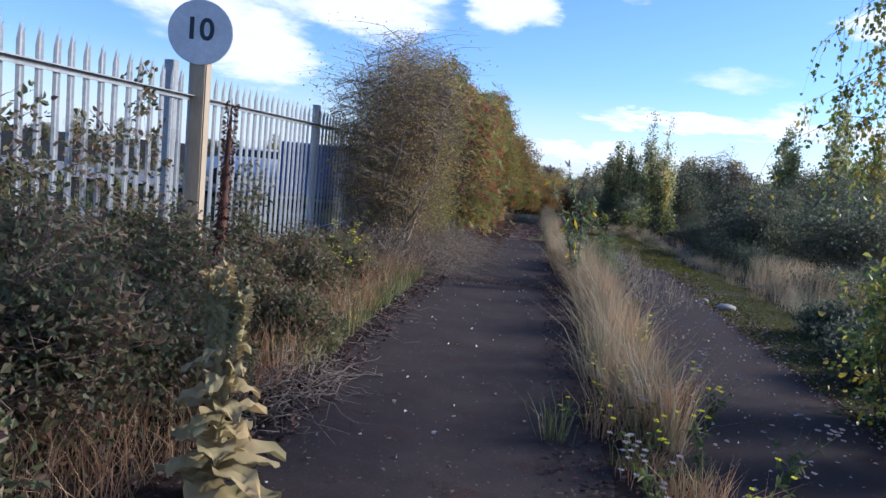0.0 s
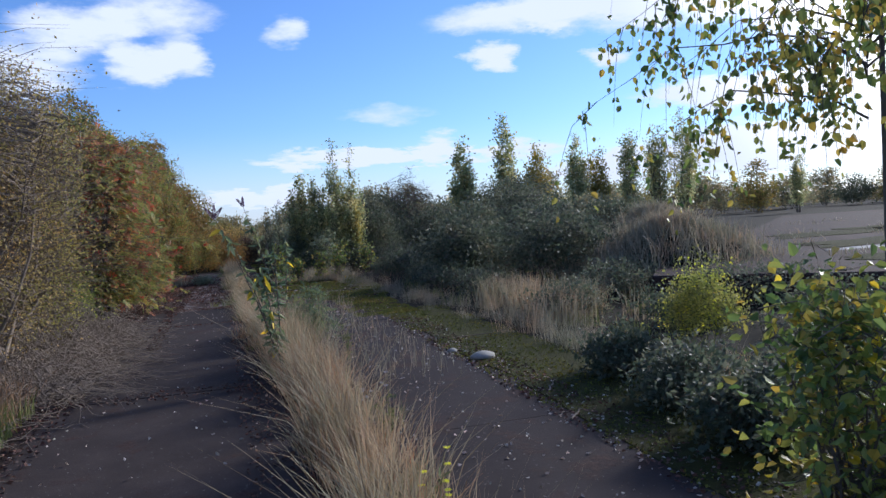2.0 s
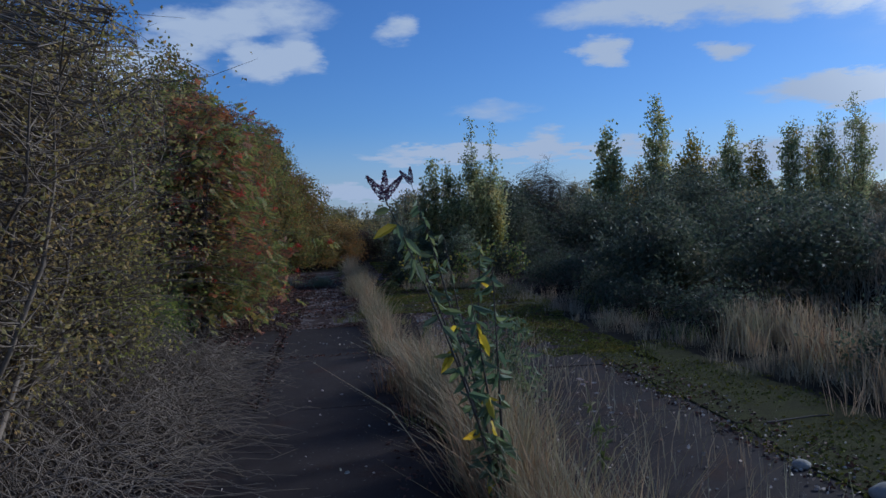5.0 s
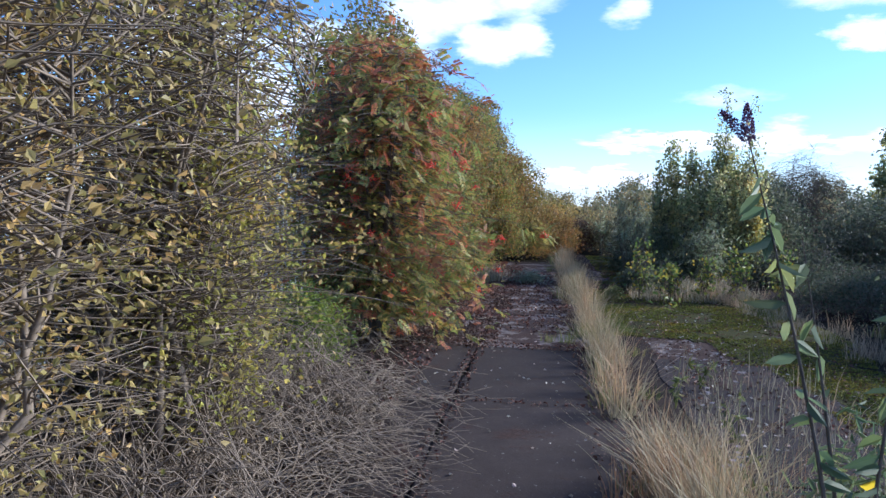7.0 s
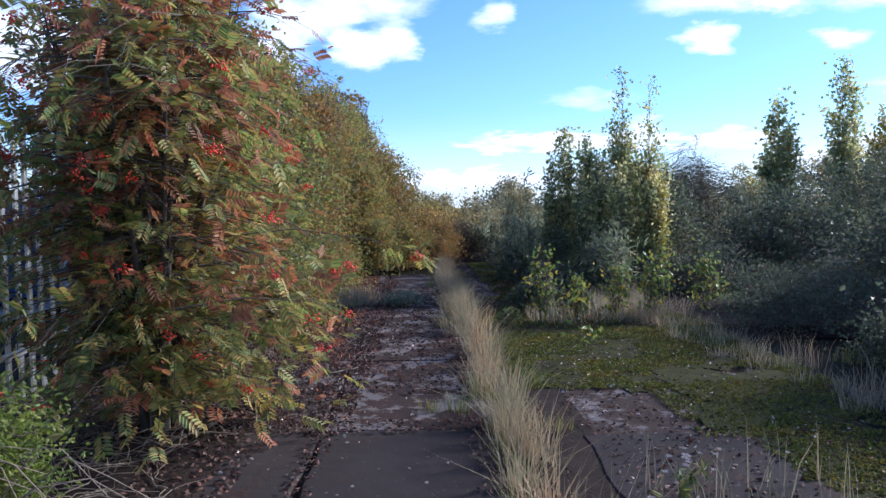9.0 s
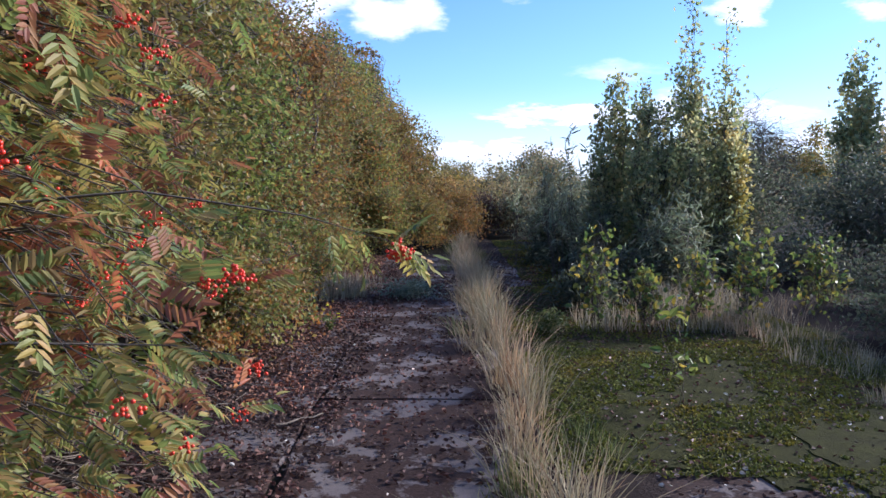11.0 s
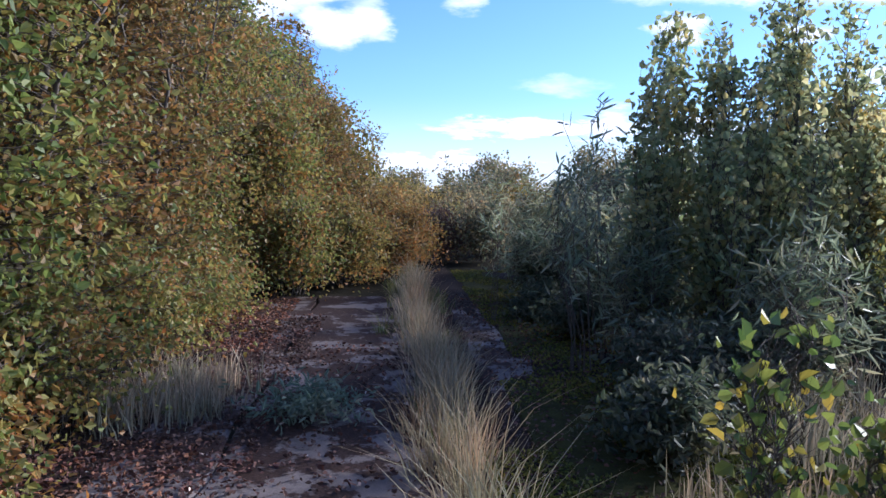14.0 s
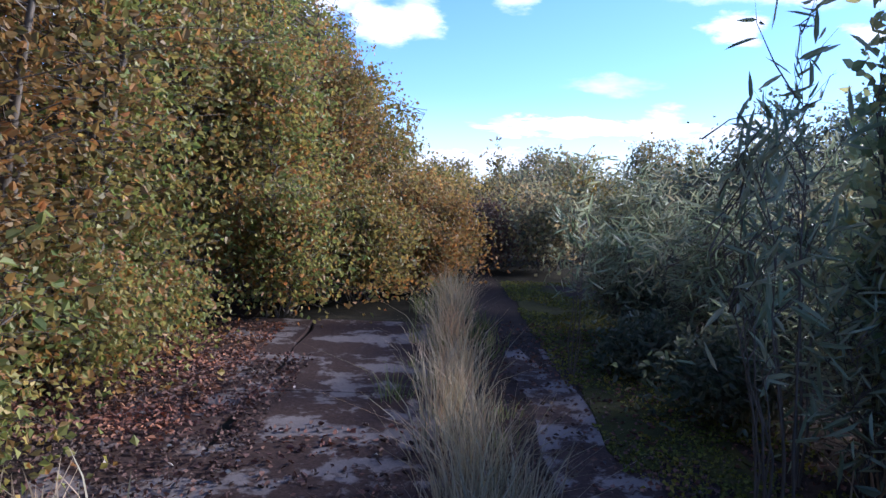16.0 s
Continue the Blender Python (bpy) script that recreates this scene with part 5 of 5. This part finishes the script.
def raised_slab():
    """Cleared factory floor: a thick cast slab with an arrised front edge, standing puddles and tufts in its joints."""
    bm = bmesh.new()
    pts = [(6.5, 12.5), (9.0, 10.45), (14.0, 6.4), (60, 4), (70, 34), (30, 36), (13, 19), (8.4, 15.0)]
    hi = [bm.verts.new((x, y, 0.36)) for x, y in pts]
    lip = [bm.verts.new((x - 0.02, y - 0.02, 0.335)) for x, y in pts]
    lo = [bm.verts.new((x - 0.02, y - 0.02, -0.2)) for x, y in pts]
    bm.faces.new(hi)
    for i in range(len(pts)):
        j = (i + 1) % len(pts)
        bm.faces.new((lip[i], lip[j], hi[j], hi[i]))
        bm.faces.new((lo[i], lo[j], lip[j], lip[i]))
    tagged(part("factory_floor", bm, concrete_material("mossy_floor_slab", (0.036, 0.031, 0.03), 0.38, 0.5)), "wide raised concrete floor slab of a cleared factory", "floor slab", kind="structure")
    for i, (x, y, rx, ry) in enumerate(((12.4, 14.2, 0.8, 0.22), (19.5, 15.5, 1.6, 0.3), (14.6, 11.0, 0.9, 0.25))):
        blob_sheet("puddle", x, y, rx, ry, 0.366, M["water"], 2.3 * i + 1, "shallow rain puddle standing on the floor slab", "water", 0.3, n=90, thick=0.004)
    for i, (x, y, rx, ry) in enumerate(((11.5, 12.0, 1.4, 0.7), (14.5, 15.5, 2.2, 0.9), (18.0, 12.5, 2.6, 0.9), (22.0, 19.5, 4.0, 1.4), (17.0, 19.0, 2.4, 1.0), (27.0, 15.0, 5.0, 1.5))):
        blob_sheet("moss_patch", x, y, rx, ry, 0.371, M["moss"], 3.1 * i + 5, "dark green moss spread over the floor slab", "moss", 0.35, n=90, thick=0.008)
    n = 2400
    hub = np.stack([rng.uniform(10, 34, 120), rng.uniform(9, 30, 120)], 1)
    p = np.concatenate([hub[rng.integers(0, 120, n)] + rng.normal(0, 0.3, (n, 2)), np.full((n, 1), 0.35)], 1)
    p = p[(p[:, 0] - p[:, 1] > -5.4) & (p[:, 1] > 19.6 - p[:, 0] * 0.82)]
    tagged(blades("slab_grass", p, rng.uniform(0.06, 0.24, len(p)), 0.014, 0.8, L_PALEGRASS), "pale tufts of grass in the joints of the floor slab", "grass", kind="stuff")


raised_slab()

# far belt of scrub and trees
far_kinds = []
for i, (h, w, mt) in enumerate(((3.6, 5.5, L_FAR), (4.6, 5.0, L_FAR), (3.0, 6.0, L_DARK), (5.2, 4.0, L_OLIVE))):
    ob, _ = shrub("scrub", (6.0 + 7 * i, 62.0 + 2 * i, 0), h, w, "distant scrub trees in muted autumn green", "scrub", mt, (0.2, 0.16), 2600, 8, 110, group="far belt of scrub", low=0.9, clump=0.25, joined=True)
    far_kinds.append(ob)
FAR = random.Random(5)
for i in range(95):
    a = radians(-62 + 160 * i / 95 + FAR.uniform(-1, 1))
    d = FAR.uniform(58, 105)
    if -8 < math.degrees(a) < 9:
        d = FAR.uniform(52, 80)
    s = FAR.uniform(0.8, 1.35) * (1.0 if d < 80 else 1.3)
    if -8 < math.degrees(a) < 14:
        s *= 0.55
    if math.degrees(a) < -8:
        d, s = d * 1.5, s * 0.6
    m4 = Matrix.LocRotScale((d * math.sin(a), 10 + d * math.cos(a), -0.05), Euler((0, 0, FAR.uniform(0, 6.28))), (s, s, s * FAR.uniform(0.7, 1.05)))
    copy_thing(far_kinds[i % 4], m4)
for i in range(44):
    a = radians(20 + 62 * i / 44 + FAR.uniform(-0.6, 0.6))
    d = FAR.uniform(108, 124)
    copy_thing(far_kinds[i % 3], Matrix.LocRotScale((d * math.sin(a), 8 + d * math.cos(a), -0.05), Euler((0, 0, FAR.uniform(0, 6.28))), (1.15, 1.15, FAR.uniform(0.5, 0.75))))
for i, (x, y) in enumerate(((1.5, 37), (3.5, 39), (5.5, 37), (8, 40), (10.5, 39), (13, 42), (16.5, 45), (0.5, 44), (3, 47), (7, 48), (18, 36), (22, 47))):
    s = 0.45 + 0.08 * (i % 3)
    copy_thing(far_kinds[i % 3], Matrix.LocRotScale((x, y, -0.05), Euler((0, 0, i * 1.3)), (s, s, s * 0.95)))


# ---- beyond the fence ----
def yard_beyond():
    bm = bmesh.new()
    vs = [bm.verts.new(p) for p in ((-32, 21, 0.09), (-5.5, 21, 0.09), (-5.5, 30, 0.09), (-32, 31, 0.09))]
    bm.faces.new(vs)
    tagged(part("car_park", bm, M["asphalt"]), "grey asphalt car park beyond the fence", "car park", kind="structure")
    top = thing("storage_container", (-7.3, 23.5, 0.09), "blue painted steel storage container beyond the fence", "container")
    bm = bmesh.new()
    box(bm, -1.1, 1.1, -1.2, 1.2, 0.1, 1.75)
    bmesh.ops.bevel(bm, geom=bm.edges[:], offset=0.03, segments=1, affect="EDGES")
    part("body", bm, M["blue_paint"], top)
    for i in range(9):
        bm = bmesh.new()
        box(bm, -1.0 + i * 0.23, -0.9 + i * 0.23, -1.24, -1.2, 0.2, 1.65)
        part("rib", bm, M["blue_paint"], top)
    bm = bmesh.new()
    box(bm, -1.05, 1.05, -1.1, 1.1, -0.02, 0.1)
    part("base_frame", bm, M["rubber"], top)


yard_beyond()


def parked_car(at, turn, mat, label):
    top = thing("parked_car", at, label, "car")
    top.rotation_euler = (0, 0, turn)
    side = [(-2.1, 0.3), (-2.15, 0.75), (-1.9, 0.95), (-1.3, 1.0), (-0.75, 1.42), (0.9, 1.45), (1.6, 1.02), (2.1, 0.92), (2.15, 0.35)]
    bm = bmesh.new()
    a = [bm.verts.new((x, -0.85 + (0.12 if z > 1.1 else 0), z)) for x, z in side]
    b = [bm.verts.new((x, 0.85 - (0.12 if z > 1.1 else 0), z)) for x, z in side]
    bm.faces.new(a)
    bm.faces.new(b)
    for i in range(len(side)):
        j = (i + 1) % len(side)
        bm.faces.new((a[i], a[j], b[j], b[i]))
    bmesh.ops.bevel(bm, geom=bm.edges[:], offset=0.05, segments=2, affect="EDGES")
    part("body", bm, mat, top, smooth=True)
    for sy in (-0.845, 0.835):
        bm = bmesh.new()
        q = [(-1.15, 1.04), (-0.7, 1.36), (0.8, 1.38), (1.35, 1.05)]
        v0 = [bm.verts.new((x, sy + (0.1 if sy < 0 else -0.1) * (z - 1.0) / 0.4, z)) for x, z in q]
        v1 = [bm.verts.new((x, sy + 0.012 + (0.1 if sy < 0 else -0.1) * (z - 1.0) / 0.4, z)) for x, z in q]
        bm.faces.new(v0)
        bm.faces.new(v1)
        for i in range(4):
            bm.faces.new((v0[i], v0[(i + 1) % 4], v1[(i + 1) % 4], v1[i]))
        part("side_window", bm, M["dark_glass"], top)
    for x in (-1.35, 1.3):
        for y in (-0.8, 0.8):
            bm = bmesh.new()
            bmesh.ops.create_cone(bm, cap_ends=True, segments=20, radius1=0.31, radius2=0.31, depth=0.2, matrix=Matrix.Translation((x, y, 0.31)) @ Matrix.Rotation(radians(90), 4, "X"))
            part("wheel", bm, M["rubber"], top)


parked_car((-10.4, 26.0, 0.09), 0.15, M["white_paint"], "white parked car beyond the fence")


# ---- small things on the ground ----
def stone(at, r, label="pale flat stone lying on the moss"):
    bm = bmesh.new()
    bmesh.ops.create_icosphere(bm, subdivisions=2, radius=1)
    for v in bm.verts:
        k = 1 + 0.25 * noise.noise(v.co * 1.3 + Vector(at))
        v.co = (v.co.x * r[0] * k, v.co.y * r[1] * k, v.co.z * r[2] * k)
    ob = part("stone", bm, M["stone"], smooth=True)
    ob.location = at
    tagged(ob, label, "stone")


stone((2.62, 9.6, 0.03), (0.14, 0.1, 0.05))
stone((2.45, 10.1, 0.02), (0.06, 0.05, 0.03), "small pale stone by the moss")


def cup(at):
    top = thing("paper_cup", at, "crushed white paper cup lying by the path", "litter")
    bm = bmesh.new()
    bmesh.ops.create_cone(bm, cap_ends=False, segments=20, radius1=0.03, radius2=0.042, depth=0.1)
    ob = part("cup_wall", bm, M["white_paint"], top)
    ob.rotation_euler, ob.location = (0.35, 0.2, 0), (0, 0, 0.05)


def can(at):
    top = thing("drink_can", at, "flattened blue and silver drink can by the path", "litter")
    bm = bmesh.new()
    bmesh.ops.create_cone(bm, cap_ends=True, segments=20, radius1=0.032, radius2=0.032, depth=0.115)
    bmesh.ops.bevel(bm, geom=[e for e in bm.edges if len(e.link_faces) == 2 and e.calc_face_angle() > 1], offset=0.006, segments=2, affect="EDGES")
    ob = part("can_body", bm, M["blue_paint"], top)
    ob.rotation_euler, ob.location = (1.5708, 0, 1.1), (0, 0, 0.033)
    bm = bmesh.new()
    bmesh.ops.create_cone(bm, cap_ends=False, segments=20, radius1=0.0327, radius2=0.0327, depth=0.04)
    o2 = part("label_band", bm, M["white_paint"], ob)


cup((-1.78, 6.7, 0.004))
can((-1.69, 6.15, 0.004))


def stick(at, ln, ang, r=0.008):
    s = np.linspace(0, 1, 6)
    P = np.stack([np.cos(ang) * ln * s, np.sin(ang) * ln * s, np.full(6, r + 0.004)], 1)
    P[1:, :2] += rng.normal(0, 0.012, (5, 2))
    ob = tubes("stick", P[None], (r * (1.1 - 0.5 * s))[None], M["dry_twig"], sides=5)
    ob.location = at
    tagged(ob, "pale bare stick lying on the ground", "stick", "fallen sticks")


for x, y, l, a in ((2.75, 10.9, 0.5, 0.1), (2.6, 8.0, 0.4, 1.0), (-0.95, 18.3, 0.3, 0.7), (3.0, 18.6, 0.35, 0.4), (-1.2, 21.4, 0.5, 0.2), (-1.4, 7.1, 0.3, 2.3), (2.4, 7.2, 0.3, 0.8), (-1.3, 22.9, 0.6, 0.5)):
    stick((x, y, 0.006), l, a)


def fallen(name, x0, x1, y0, y1, n, size, mat, label, z=0.012, edge=None):
    p = scatter(x0, x1, y0, y1, n)
    if edge is not None:
        p[:, 0] = edge + np.abs(rng.normal(0, x1 - x0, n)) * np.sign(x1 - edge if x1 != edge else x0 - edge)
    p[:, 2] = z + rng.uniform(0, 0.008, n)
    d = rng.normal(size=(n, 3)) * np.array([1, 1, 0.22])
    z_ = rng.uniform(0.6, 1.3, n)
    tagged(leaves(name, p, d, size * z_, size * 0.7 * z_, mat, fold=0.2, simple=n > 3000), label, "leaf litter", kind="stuff")


fallen("leaf_litter", -2.3, -0.6, 16.5, 26.5, 20000, 0.03, L_LITTER, "dark fallen leaves along the hedge foot")
fallen("leaf_litter", -0.7, 0.3, 17.5, 25.0, 2600, 0.032, L_LITTER, "fallen leaves thinly strewn on the path")
fallen("leaf_litter", -1.8, -1.15, 1.5, 16.5, 4500, 0.035, L_LITTER, "dark leaf litter at the path's edge")
fallen("leaf_litter", 0.2, 0.75, 2.0, 20.0, 2600, 0.03, L_LITTER, "dead leaves under the grass strip")
fallen("pale_leaves", -1.5, 0.5, 1.5, 26.0, 420, 0.028, L_PALE_LITTER, "pale curled leaves scattered on the path")
fallen("pale_leaves", 1.0, 3.0, 3.0, 20.0, 1100, 0.028, L_PALE_LITTER, "pale curled leaves scattered on the yard")
fallen("leaf_litter", 1.0, 3.0, 14.0, 21.0, 2600, 0.03, L_LITTER, "dead leaves on moss and concrete")


def moss_tufts(name, cx, cy, rx, ry, n):
    p = np.stack([cx + rx * rng.uniform(-1.15, 1.15, n), cy + ry * rng.uniform(-1.12, 1.12, n), np.full(n, 0.008)], 1)
    keep = np.array([noise.noise((x * 1.3, y * 1.3, 2.0)) + 0.35 * noise.noise((x * 6, y * 6, 3.0)) > -0.22 for x, y, _ in p])
    p = p[keep]
    n = len(p)
    d = rng.normal(size=(n, 3)) * np.array([1, 1, 0.35]) + np.array([0, 0, 0.5])
    z = rng.uniform(0.5, 1.4, n)
    tagged(leaves(name, p, d, 0.022 * z, 0.018 * z, L_MOSS, simple=True), "cushions of green and brown moss", "moss", kind="stuff")


moss_tufts("moss_tufts", 3.0, 9.2, 0.5, 4.4, 15000)
moss_tufts("moss_tufts", 2.02, 19.95, 1.25, 2.1, 66000)
moss_tufts("moss_tufts", 2.55, 15.6, 0.45, 1.8, 14000)
moss_tufts("moss_tufts", 2.5, 17.3, 0.65, 0.9, 9000)
moss_tufts("moss_tufts", 1.25, 22.3, 0.3, 1.3, 4000)
moss_tufts("moss_tufts", 1.6, 27.0, 0.42, 3.6, 16000)
moss_tufts("moss_tufts", 2.3, 23.5, 0.9, 1.6, 7000)
fallen("leaf_litter", 0.6, 2.6, 20.5, 28.0, 6000, 0.03, L_LITTER, "dark dead leaves under the willows")
fallen("leaf_litter", -2.0, -1.0, 24.6, 27.6, 2600, 0.034, L_RUSTLITTER, "rust-red fallen leaves under the hedge")
fallen("leaf_litter", -2.0, -0.9, 18.5, 22.5, 2600, 0.034, L_RUSTLITTER, "rust-red fallen leaves under the hedge")
fallen("leaf_litter", -0.86, -0.7, 12.3, 17.0, 520, 0.028, L_LITTER, "dead leaves caught in the long crack")
fallen("leaf_litter", -1.5, 0.45, 14.4, 14.5, 200, 0.026, L_LITTER, "dead leaves caught in a joint")
fallen("leaf_litter", -1.5, 0.45, 16.5, 16.8, 420, 0.028, L_LITTER, "dead leaves caught in a joint")
fallen("leaf_litter", -1.35, 0.4, 9.4, 9.8, 260, 0.028, L_LITTER, "dead leaves caught in a joint")
fallen("leaf_litter", 2.35, 2.85, 4.0, 13.0, 1700, 0.03, L_LITTER, "dead leaves along the mossy edge")
fallen("pale_leaves", 2.3, 2.8, 4.0, 13.0, 420, 0.026, L_PALE_LITTER, "pale chips and leaves along the mossy edge")
